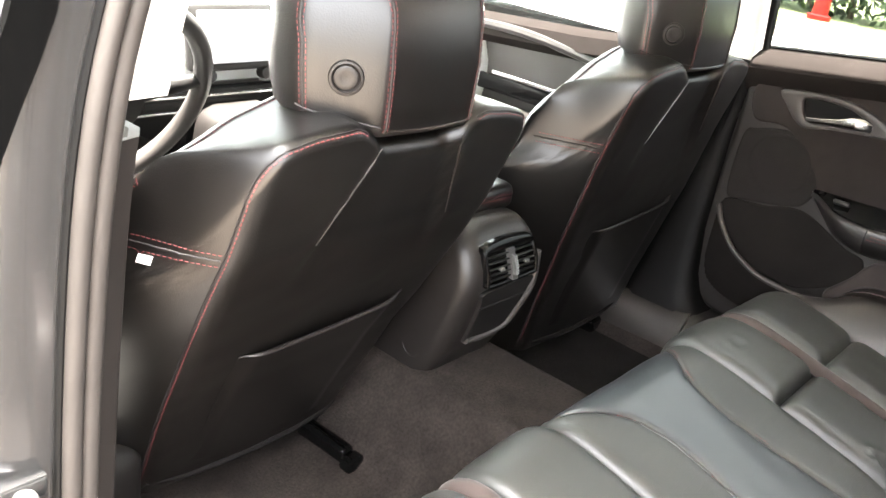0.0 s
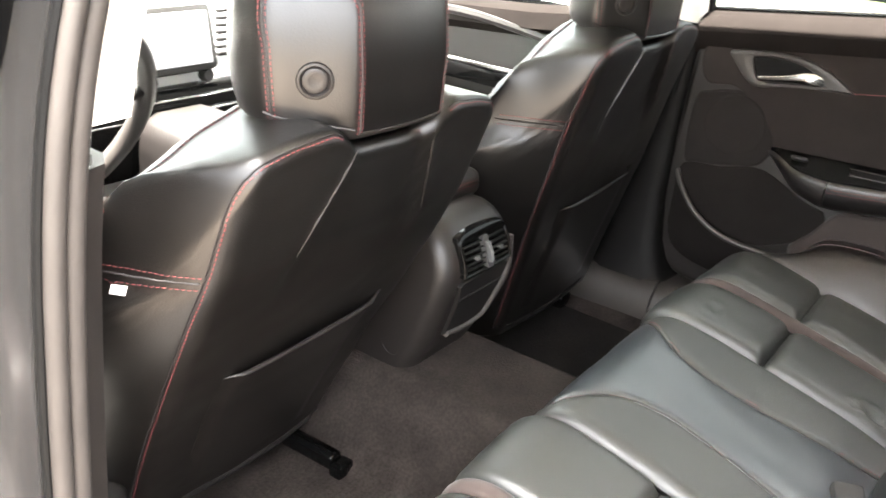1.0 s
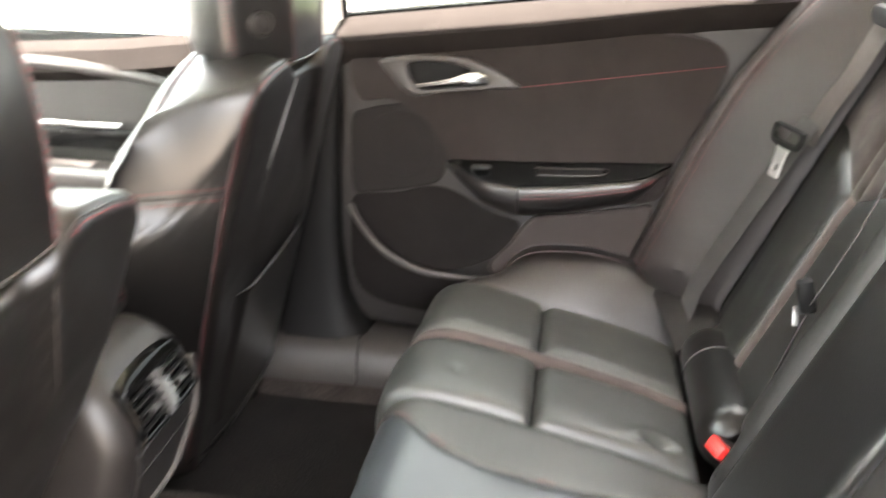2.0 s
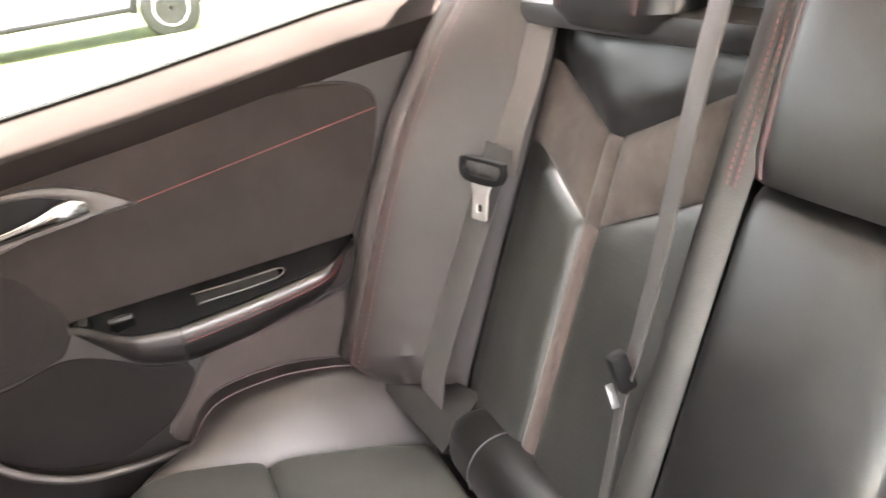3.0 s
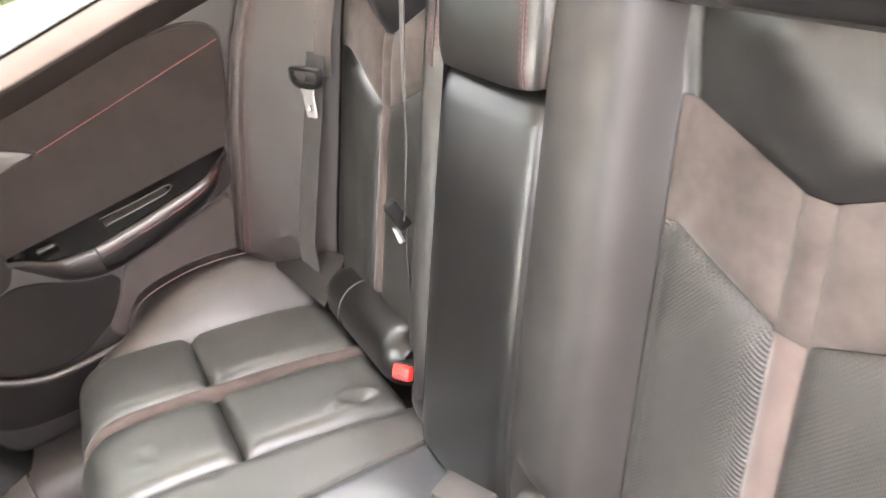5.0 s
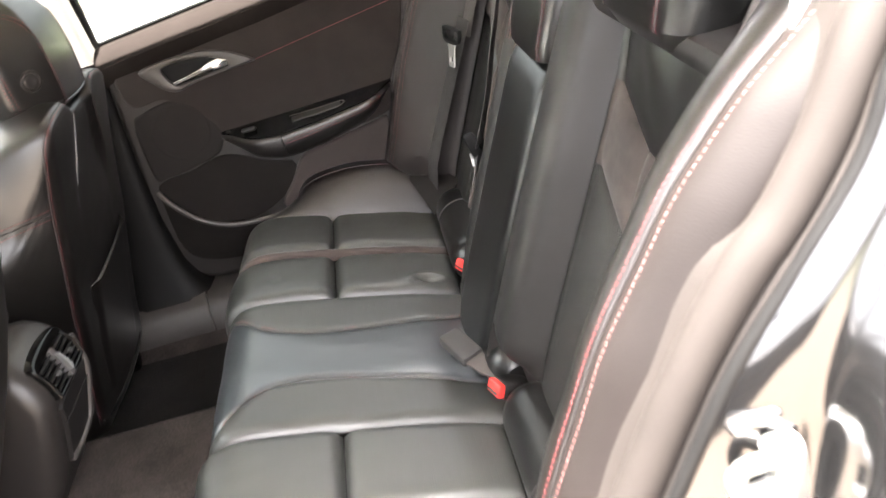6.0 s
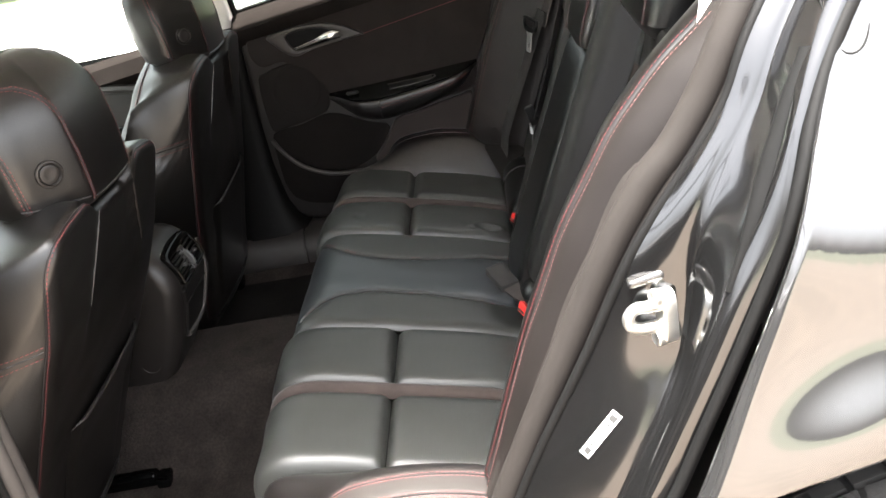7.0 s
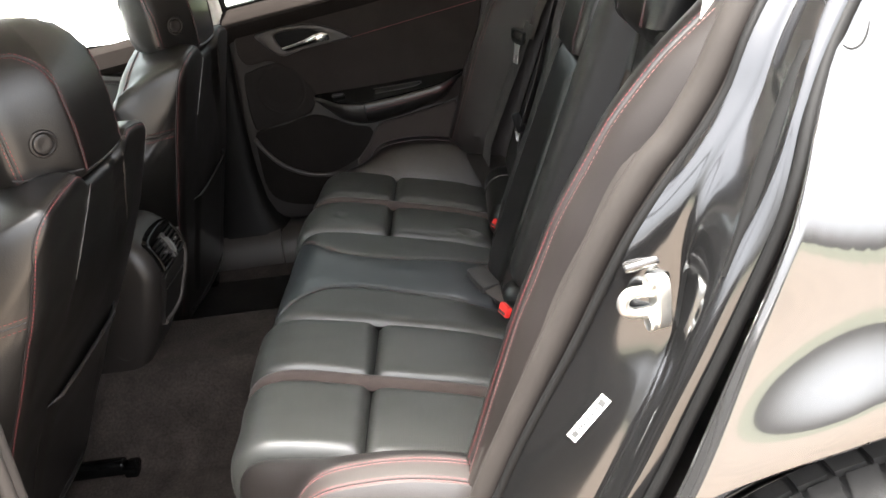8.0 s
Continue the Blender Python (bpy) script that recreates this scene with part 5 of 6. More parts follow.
def gloss(y, u, lift=0.0):
    z, out = arm_edge(y)
    return on_door(y, lerp(arm_top(y), z, u) + lift, lerp(0.008, out - 0.002, u) + 0.3 * lift)


made = part("armrest_pad", solid(loft([arm_section(lerp(0.038, 0.2855, k / 24)) for k in range(25)])), M["leather"], door, "black leather armrest pad")
t = [tree_of(made)]
for f in (0.24, 0.35):
    seam(door, t, [on_door(y, lerp(arm_edge(y)[0], arm_low(y), f), arm_edge(y)[1] + 0.006) for y in (0.065, 0.09, 0.12, 0.18, 0.24, 0.284)], M["red_thread"], (0.0,), groove=False, n=60, pitch=0.0056, r=0.0006)
part("armrest_front", solid(loft([arm_section(lerp(0.2872, 0.415, k / 16)) for k in range(17)])), M["plastic"], door, "grey plastic armrest nose")
ys = [lerp(0.036, 0.412, k / 36) for k in range(37)]
part("armrest_top", solid(strips([[gloss(y, u, 0.0022) for y in ys] for u in (0.0, 0.33, 0.66, 1.0)], 0.006, (0.2, 0, -1))), M["gloss_black"], door, "gloss black armrest top")
cup = [gloss(lerp(0.262, 0.150, k / 14), 0.30 + 0.10 * (k / 14), 0.0036) for k in range(15)] + [gloss(y, u, 0.0036) for y, u in ((0.143, 0.46), (0.141, 0.56), (0.146, 0.66))] + [gloss(lerp(0.156, 0.255, k / 12), lerp(0.72, 0.62, k / 12), 0.0036) for k in range(13)]
part("pull_edge", tube(cup, 0.0011, 6), M["grey_trim"], door, "thin satin edge of the pull cup")
part("pull_cup", solid(strips([[gloss(lerp(0.258, 0.150, k / 12), u, 0.0030) for k in range(13)] for u in (0.36, 0.52, 0.66)], 0.004, (0.2, 0, -1))), M["plastic_dark"], door)
sw = part("window_switch", box(gloss(0.350, 0.52, 0.005), (0.020, 0.030, 0.008), 0.003, Matrix.Rotation(radians(28), 3, "Y")), M["plastic_dark"], door)
part("switch_mark", box(gloss(0.343, 0.52, 0.0105), (0.004, 0.006, 0.003), 0.0008), M["chrome"], sw)
# map pocket
lip = curve([on_door(a, b, h) for a, b, h in ((0.585, 0.612, 0.004), (0.565, 0.588, 0.024), (0.52, 0.545, 0.040), (0.46, 0.516, 0.046), (0.40, 0.507, 0.046), (0.33, 0.506, 0.044), (0.25, 0.512, 0.040), (0.16, 0.522, 0.034))], 44)
part("pocket_lip", tube(lip, 0.0055, 10), M["grey_trim"], door, "grey plastic pocket lip")
foot = [Vector((0.694, p.y, lerp(p.z, 0.385, 0.9))) for p in lip]
part("pocket_front", solid(strips([lip, [a.lerp(b, 0.4) + Vector((-0.006, 0, 0)) for a, b in zip(lip, foot)], foot], 0.004, (1, 0, 0))), M["felt"], door, "black felt pocket front")
part("pocket_back", plate(outline([(0.578, 0.628), (0.50, 0.640), (0.42, 0.655), (0.33, 0.615), (0.285, 0.60), (0.30, 0.55), (0.40, 0.50), (0.50, 0.52), (0.57, 0.58)], 60), on_door, 0.005, 0.002, 0.003), M["felt"], door)
part("lower_suede_lit", plate(outline([(0.262, 0.610), (0.20, 0.622), (0.10, 0.640), (0.062, 0.645), (0.066, 0.60), (0.085, 0.54), (0.13, 0.50), (0.20, 0.48), (0.30, 0.49), (0.335, 0.515), (0.30, 0.56)], 70), on_door, 0.006, 0.006, 0.010), M["lower_suede_lit"], door, "dark suede lower panel coloured paler as if lit")
pane = part("window_pane", solid(loft([[Vector((x, 0.600, belt(0.6) - 0.05)), Vector((x, -0.14, belt(-0.14) - 0.05)), Vector((x - 0.05, -0.14, 1.12)), Vector((x - 0.125, -0.02, 1.29)), Vector((x - 0.135, 0.600, 1.315))] for x in (0.752, 0.756)])), M["smoked"], door, "lightly smoked side window")
pane.visible_shadow = False
part("window_frame", tube(curve([(0.747, 0.612, 0.90), (0.70, 0.610, 1.10), (0.63, 0.608, 1.30), (0.615, 0.45, 1.325), (0.615, 0.1, 1.31), (0.65, -0.06, 1.23), (0.72, -0.16, 1.02)], 60), 0.016, 8), M["rubber"], door, "black window frame")
part("window_seal", tube([(0.752, lerp(0.605, -0.18, k / 20), belt(lerp(0.605, -0.18, k / 20)) + 0.006) for k in range(21)], 0.005, 6), M["rubber"], door, "black window seal")
part("sail_block", box((0.725, -0.135, 1.015), (0.04, 0.05, 0.03), 0.010), M["plastic_dark"], door, "black plastic corner block")
part("outer_skin", grid(lambda a, b: Vector((0.80 + 0.07 * math.sin(math.pi * min(1, b * 1.1)) ** 0.5 * (1 - 0.3 * b), lerp(-0.15, 0.6, a), lerp(0.30, 0.93, b))), 12, 20), M["paint"], door, "dark grey painted skin")
part("door_seal", tube(curve([on_door(a, b, -0.004) for a, b in ((0.625, 0.90), (0.632, 0.75), (0.636, 0.60), (0.622, 0.45), (0.59, 0.375), (0.50, 0.360), (0.30, 0.365))], 60), 0.012, 10), M["rubber"], door, "black rubber door seal")

# ---- right front door, closed ----
fdoor = thing("front_door", "closed front door with grey leather trim and chrome strip", "car door", (0.74, 1.1, 0.38))
part("panel", plate(outline([(0.735, 0.45), (0.725, 0.80), (0.74, 0.845), (1.2, 0.825), (1.58, 0.79), (1.60, 0.6), (1.55, 0.42), (1.1, 0.39)], 80), lambda a, b, h: Vector((0.715 - h, a, b)), 0.06, 0.012), M["plastic"], fdoor)
part("upper_pad", solid(loft([[Vector((x, lerp(0.73, 1.6, k / 20), belt(lerp(0.73, 1.6, k / 20)) + dz)) for x, dz in ((0.705, -0.07), (0.680, -0.05), (0.690, -0.015), (0.72, 0), (0.76, -0.005), (0.76, -0.06))] for k in range(21)])), M["sill_pad"], fdoor, "grey padded window sill")
part("swoop", tube(curve([(0.698, 0.86, 0.800), (0.69, 1.0, 0.825), (0.69, 1.2, 0.838), (0.70, 1.5, 0.82)], 40), 0.012, 8), M["plastic"], fdoor)
part("chrome_strip", box((0.694, 1.12, 0.728), (0.008, 0.22, 0.010), 0.003), M["chrome"], fdoor, "bright chrome strip")
part("black_strip", box((0.698, 1.12, 0.700), (0.012, 0.34, 0.040), 0.005), M["gloss_black"], fdoor, "gloss black trim strip")
part("armrest", box((0.675, 1.08, 0.63), (0.08, 0.42, 0.06), 0.02, None, 3), M["plastic"], fdoor)
fp = part("window_pane", solid(loft([[Vector((x, 0.70, 0.88)), Vector((x, 1.58, 0.82)), Vector((x - 0.12, 1.12, 1.27)), Vector((x - 0.14, 0.70, 1.315))] for x in (0.752, 0.756)])), M["glass"], fdoor, "clear side window")
fp.visible_shadow = False
part("window_frame", tube(curve([(0.747, 0.712, 0.90), (0.70, 0.712, 1.10), (0.63, 0.712, 1.30), (0.60, 0.95, 1.31), (0.64, 1.2, 1.2), (0.74, 1.58, 0.86)], 60), 0.014, 8), M["rubber"], fdoor, "black window frame")
part("outer_skin", grid(lambda a, b: Vector((0.80 + 0.07 * math.sin(math.pi * min(1, b * 1.1)) ** 0.5 * (1 - 0.3 * b), lerp(0.62, 1.6, a), lerp(0.30, 0.88, b))), 12, 20), M["paint"], fdoor, "dark grey painted skin")
mirror = thing("wing_mirror", "dark grey wing mirror outside the front window", "wing mirror", (0.92, 1.5, 0.9))
part("shell", solid(loft([[Vector((0.93 + a * s, 1.50 + d, 0.955 + b * s)) for a, b in [(p[0], p[1]) for p in outline([(-0.11, -0.05), (-0.11, 0.05), (0, 0.065), (0.10, 0.05), (0.11, -0.03), (0.05, -0.06)], 32)]] for s, d in ((0.94, -0.01), (1.0, 0.0), (0.98, 0.05), (0.8, 0.1), (0.4, 0.13))])), M["paint"], mirror)
part("mirror_glass", plate(outline([(-0.10, -0.045), (-0.10, 0.045), (0, 0.058), (0.09, 0.045), (0.10, -0.027), (0.045, -0.054)], 32), lambda a, b, h: Vector((0.93 + a, 1.488 - h, 0.955 + b)), 0.002, 0.0005, 0.002), M["chrome"], mirror, "mirror glass")
part("arm", tube([(0.90, 1.53, 0.90), (0.80, 1.53, 0.86), (0.75, 1.53, 0.85)], [0.03, 0.025, 0.03], 10), M["plastic_dark"], mirror)

# added tube that stops light leaking onto the sill between door and pillar
leak_block = part("leak_block_right", tube([(0.752, 0.572, 0.36), (0.750, 0.573, 0.45), (0.748, 0.575, 0.60), (0.745, 0.58, 0.80)], 0.034, 16), M["rubber"])
tagged(leak_block, "added black tube blocking light between the right door and pillar", "seal", kind="structure")

# ---- left front door, closed, beyond the pillar ----
ldoor = thing("front_door", "closed dark grey front door beyond the pillar", "car door", (-0.86, 1.1, 0.3))
part("outer_skin", grid(lambda a, b: Vector((-0.84 - 0.06 * math.sin(math.pi * min(1, b * 1.1)) ** 0.5, lerp(0.72, 1.6, a), lerp(0.28, 0.90, b))), 12, 20), M["paint"], ldoor)
part("inner_panel", box((-0.735, 1.15, 0.62), (0.05, 0.86, 0.46), 0.02), M["plastic"], ldoor, "grey plastic inner panel")
lp = part("window_pane", solid(loft([[Vector((x, 0.72, 0.88)), Vector((x, 1.58, 0.82)), Vector((x + 0.12, 1.12, 1.27)), Vector((x + 0.14, 0.72, 1.315))] for x in (-0.752, -0.756)])), M["glass"], ldoor, "clear side window")
lp.visible_shadow = False

windscreen = part("windscreen", solid(loft([[Vector((-0.66, 1.78, 0.90 + d)), Vector((0.66, 1.78, 0.90 + d)), Vector((0.54, 1.04, 1.335 + d)), Vector((-0.54, 1.04, 1.335 + d))] for d in (0, 0.005)])), M["glass"])
tagged(windscreen, "clear sloping windscreen", "windscreen", kind="structure")
windscreen.visible_shadow = False
rearglass = part("rear_window", solid(loft([[Vector((-0.56, -1.05, 1.03 + d)), Vector((0.56, -1.05, 1.03 + d)), Vector((0.50, -0.58, 1.345 + d)), Vector((-0.50, -0.58, 1.345 + d))] for d in (0, 0.005)])), M["tinted"])
tagged(rearglass, "dark tinted sloping rear window", "window", kind="structure")
bonnet = part("bonnet", grid(lambda a, b: Vector((lerp(-0.80, 0.80, a), lerp(1.78, 3.05, b), 0.90 - 0.16 * b ** 2 - 0.05 * abs(2 * a - 1) ** 3)), 20, 20), M["paint"])
tagged(bonnet, "dark grey metallic bonnet", "bonnet", kind="structure")
boot = part("boot_lid", grid(lambda a, b: Vector((lerp(-0.72, 0.72, a), lerp(-1.05, -1.75, b), 1.03 - 0.05 * b)), 10, 10), M["paint"])
tagged(boot, "dark grey metallic boot lid", "boot lid", kind="structure")

# ---- belts and buckles ----
def on_back(x, z, lift):
    return backrest(x, z) + Vector((0, 0.9, 0.25)) * lift


rbelt = thing("seat_belt", "grey-brown seat belt hanging down the backrest", "seat belt", (0.55, -0.06, 0.5), group="rear seat belts")
part("webbing", strap([on_back(table([(0.80, 0.518), (1.06, 0.525)], z), z, 0.020 + (0.014 if z < 0.9 else 0.008)) for z in (1.07, 1.02, 0.96, 0.90, 0.85, 0.80)], (1, 0.25, 0), 0.048, 0.0016), M["belt"], rbelt)
# same belt, its lower run in the darker webbing colour to stand for shade
part("webbing_lower", strap([on_back(table([(0.46, 0.538), (0.60, 0.535), (0.80, 0.526)], z), z, 0.037) for z in (0.83, 0.76, 0.68, 0.62, 0.56, 0.52, 0.47)], (1, 0.35, 0), 0.046, 0.0016), M["belt_grey"], rbelt)
spot = on_back(0.517, 0.800, 0.064)
tongue = part("tongue_cover", frame_plate(outline([(-0.041, 0.010), (-0.041, -0.004), (-0.026, -0.015), (0.026, -0.015), (0.041, -0.004), (0.041, 0.010), (0.034, 0.014), (-0.034, 0.014)], 48), outline([(-0.034, 0.006), (-0.033, -0.001), (-0.022, -0.007), (0.022, -0.007), (0.033, -0.001), (0.034, 0.006), (0.026, 0.0095), (-0.026, 0.0095)], 48), lambda a, b, h: spot + Vector((a, 0.25 * a - 0.2 * b + h, b)), 0.003, 0.003, 0.0015), M["rubber"], rbelt, "black plastic belt tongue")
part("tongue", frame_plate([(-0.0135, -0.058), (-0.0135, -0.045), (-0.0135, -0.030), (-0.0145, -0.024), (-0.020, -0.012), (-0.009, -0.012), (0.009, -0.012), (0.020, -0.012), (0.0145, -0.024), (0.0135, -0.030), (0.0135, -0.045), (0.0135, -0.058), (0.010, -0.060), (-0.010, -0.060)], [(-0.005, -0.050), (-0.005, -0.046), (-0.005, -0.042), (-0.0045, -0.0405), (-0.003, -0.0405), (-0.001, -0.0405), (0.001, -0.0405), (0.003, -0.0405), (0.0045, -0.0405), (0.005, -0.042), (0.005, -0.046), (0.005, -0.050), (0.003, -0.0505), (-0.003, -0.0505)], lambda a, b, h: spot + Vector((a, 0.25 * a - 0.2 * b + h, b)), 0.001, 0.0012, 0.0004), M["tongue_steel"], tongue, "steel belt tongue")
cbelt = thing("seat_belt", "narrow grey seat belt crossing the backrest edgewise", "seat belt", (0.15, -0.08, 0.5), group="rear seat belts")


def belt_line(z):
    return Vector((0.168, table([(0.50, -0.012), (0.575, -0.027), (0.636, -0.045), (0.70, -0.062), (0.73, -0.074), (0.792, -0.099), (0.862, -0.121), (0.936, -0.146), (0.988, -0.165), (1.09, -0.205)], z), z))


part("webbing", strap([belt_line(z) for z in (1.09, 1.04, 0.98, 0.92, 0.86, 0.80, 0.75, 0.715)], [(1.0, lerp(-0.22, -0.5, k / 7), 0.0) for k in range(8)], 0.042, 0.0018), M["belt_grey"], cbelt)
part("webbing_lower", strap([belt_line(z) + Vector((0.006, -0.004, 0)) for z in (0.72, 0.68, 0.64, 0.58, 0.52)], [(0.9, -0.42, 0.0)] * 5, 0.036, 0.0018), M["belt_grey"], cbelt)
spot = belt_line(0.722) + Vector((-0.004, 0.012, 0))
tongue = part("tongue_cover", box(spot, (0.014, 0.018, 0.040), 0.004, Matrix.Rotation(radians(-15), 3, "X")), M["rubber"], cbelt, "black plastic belt tongue")
part("tongue", box(spot + Vector((0.012, 0.004, -0.030)), (0.003, 0.008, 0.022), 0.0008, Matrix.Rotation(radians(28), 3, "Y")), M["slat_light"], tongue, "steel belt tongue")
lbelt = thing("seat_belt", "dark seat belt standing edgewise beside the backrest bolster", "seat belt", (-0.5, -0.06, 0.5), group="rear seat belts")
part("webbing", strap([on_back(-0.530, z, 0.012) for z in (1.06, 0.98, 0.90, 0.82, 0.74, 0.66, 0.58, 0.50)], (0.2, 1.0, 0), 0.030, 0.0016), M["belt"], lbelt)
part("tongue_cover", box(on_back(-0.513, 0.735, 0.038), (0.010, 0.018, 0.080), 0.004, Matrix.Rotation(radians(-22), 3, "X")), M["rubber"], lbelt, "black plastic belt tongue")


def buckle(at, aim, label):
    """A belt buckle with a red button, its button end at at, pointing along aim."""
    aim = Vector(aim).normalized()
    turn = aim.to_track_quat("Z", "Y").to_matrix()
    ob = thing("seat_belt_buckle", label, "buckle", Vector(at) - aim * 0.05, group="belt buckles")
    part("body", box(Vector(at) - aim * 0.024, (0.036, 0.025, 0.046), 0.005, turn), M["plastic_dark"], ob, "black plastic body")
    part("button", box(Vector(at) + aim * 0.0, (0.031, 0.019, 0.014), 0.003, turn), M["red_plastic"], ob, "red release button")
    part("slot", box(Vector(at) + aim * 0.0075 + turn @ Vector((0, -0.004, 0)), (0.024, 0.003, 0.0025), 0.0006, turn), M["ink"], ob)
    return ob, turn, aim


b1, _, _ = buckle((0.182, 0.004, 0.506), (-0.30, 0.75, 0.55), "black belt buckle with red button beside the seat roll")
b2, tn, am = buckle((-0.180, 0.014, 0.503), (-0.30, 0.80, 0.40), "black belt buckle with red button on a webbing stalk")
part("stalk", strap([(-0.172, -0.06, 0.475), (-0.174, -0.040, 0.482), (-0.176, -0.02, 0.490)], (1, 0.2, 0.2), 0.03, 0.006), M["belt"], b2)
clip = thing("seat_belt_buckle", "grey belt buckle lying face down on the centre cushion", "buckle", (-0.08, 0.05, 0.5), group="belt buckles")
ax = Vector((0.9, 0.42, 0.22)).normalized()
tn = Matrix((ax, Vector((0, 0, 1)).cross(ax).normalized(), ax.cross(Vector((0, 0, 1)).cross(ax).normalized()))).transposed()
part("body", box((-0.072, 0.046, 0.512), (0.064, 0.036, 0.017), 0.004, tn), M["belt_grey"], clip, "grey plastic back")
part("stalk", strap([(-0.100, 0.033, 0.506), (-0.125, 0.018, 0.503), (-0.150, -0.01, 0.495), (-0.16, -0.03, 0.485)], (0.3, -0.9, 0.1), 0.030, 0.004), M["belt"], clip, "dark webbing stalk")

# ---- left rear body opening ----
HEIGHTS = [lerp(1.17, 0.40, k / 69) for k in range(70)]


def opening(rows):
    """A smooth line down the door opening through (x, y, z) rows, at even heights."""
    fine, out = curve(rows, 300), []
    for z in HEIGHTS:
        i = next((i for i, p in enumerate(fine) if p.z <= z), 299)
        a, b = fine[max(0, i - 1)], fine[i]
        out.append(a.lerp(b, min(1.0, max(0.0, (a.z - z) / max(1e-6, a.z - b.z)))))
    return out


S_IN = opening([(-0.660, -0.290, 1.20), (-0.690, -0.200, 1.05), (-0.698, -0.143, 0.96), (-0.700, -0.107, 0.924), (-0.700, -0.056, 0.837), (-0.700, -0.001, 0.727), (-0.700, 0.058, 0.603), (-0.700, 0.115, 0.48), (-0.700, 0.160, 0.39)])
S_OUT = opening([(-0.675, -0.320, 1.20), (-0.728, -0.215, 1.06), (-0.740, -0.183, 0.994), (-0.742, -0.141, 0.935), (-0.742, -0.094, 0.87), (-0.742, -0.043, 0.775), (-0.742, 0.021, 0.662), (-0.742, 0.056, 0.593), (-0.742, 0.112, 0.48), (-0.742, 0.155, 0.39)])
CORNER = opening([(-0.690, -0.335, 1.20), (-0.742, -0.236, 1.06), (-0.756, -0.200, 0.994), (-0.762, -0.162, 0.94), (-0.765, -0.145, 0.900), (-0.766, -0.138, 0.860), (-0.767, -0.136, 0.82), (-0.773, -0.126, 0.772), (-0.784, -0.104, 0.725), (-0.791, -0.074, 0.675), (-0.793, -0.036, 0.602), (-0.793, 0.030, 0.48), (-0.793, 0.080, 0.39)])
JAMB = opening([(-0.712, -0.345, 1.20), (-0.764, -0.242, 1.06), (-0.782, -0.215, 0.99), (-0.795, -0.192, 0.94), (-0.805, -0.167, 0.89), (-0.812, -0.147, 0.84), (-0.815, -0.130, 0.80), (-0.817, -0.108, 0.75), (-0.819, -0.081, 0.694), (-0.820, -0.050, 0.63), (-0.820, 0.005, 0.53), (-0.820, 0.075, 0.39)])
LIP = opening([(-0.735, -0.355, 1.20), (-0.790, -0.258, 1.06), (-0.812, -0.224, 0.996), (-0.822, -0.209, 0.952), (-0.828, -0.192, 0.905), (-0.832, -0.169, 0.857), (-0.835, -0.143, 0.80), (-0.837, -0.119, 0.752), (-0.838, -0.091, 0.694), (-0.840, -0.065, 0.648), (-0.842, -0.005, 0.53), (-0.844, 0.065, 0.39)])
RIM = opening([(-0.740, -0.366, 1.20), (-0.792, -0.268, 1.06), (-0.818, -0.238, 1.005), (-0.840, -0.222, 0.965), (-0.854, -0.206, 0.921), (-0.857, -0.184, 0.864), (-0.858, -0.158, 0.803), (-0.857, -0.129, 0.735), (-0.860, -0.098, 0.665), (-0.862, -0.060, 0.59), (-0.864, 0.000, 0.49), (-0.866, 0.055, 0.39)])
frame_l = thing("car_body", "dark grey metallic rear car body around the open doorway", "car body", (-0.85, -0.5, 0.0))
S_MID = [b.lerp(a, 1.55) + Vector((0.004, 0, 0)) for a, b in zip(S_IN, S_OUT)]
part("seal_base", solid(strips([[p + Vector((0.012, -0.010, 0)) for p in S_MID], S_MID, S_IN, [p + Vector((0, -0.006, 0)) for p in S_OUT]], 0.006, (0.5, -0.8, 0))), M["seal"], frame_l)
part("seal_lip", tube([p + Vector((0.004, -0.004, 0)) for p in S_MID], 0.0085, 12), M["seal"], frame_l, "warm grey flocked rubber lip")
part("weather_seal", tube([a.lerp(b, 0.40) + Vector((-0.001, -0.002, 0)) for a, b in zip(S_IN, S_OUT)], 0.0165, 18), M["seal"], frame_l, "warm grey flocked rubber seal")
part("outer_seal", tube([a.lerp(b, 0.98) + Vector((0.0, -0.004, 0)) for a, b in zip(S_IN, S_OUT)], 0.0055, 10), M["rubber"], frame_l, "black rubber seal")
across = []
for a, b, c, d, e in zip(S_OUT, CORNER, JAMB, LIP, RIM):
    turn_in = b.lerp(c, 0.30) + Vector((0.004, -0.003, 0))
    across.append(curve([a, a.lerp(b, 0.4) + Vector((-0.003, 0.0, 0)), a.lerp(b, 0.8) + Vector((-0.002, 0.0, 0)), b, turn_in, c, c.lerp(d, 0.7) + Vector((-0.001, 0.003, 0)), d, d.lerp(e, 0.4) + Vector((0.006, -0.010, 0))], 40))
flange = part("inner_flange", solid(strips([[row[k] for row in across] for k in range(40)], 0.008, (0.5, -0.85, 0))), M["paint_inner"], frame_l, "dark grey painted door frame", 75)
part("gap_seal", tube([a.lerp(b, 0.62) + Vector((0.006, -0.003, 0)) for a, b in zip(LIP, RIM)], 0.0060, 10), M["rubber"], frame_l, "black rubber strip in the panel gap")
boot = []
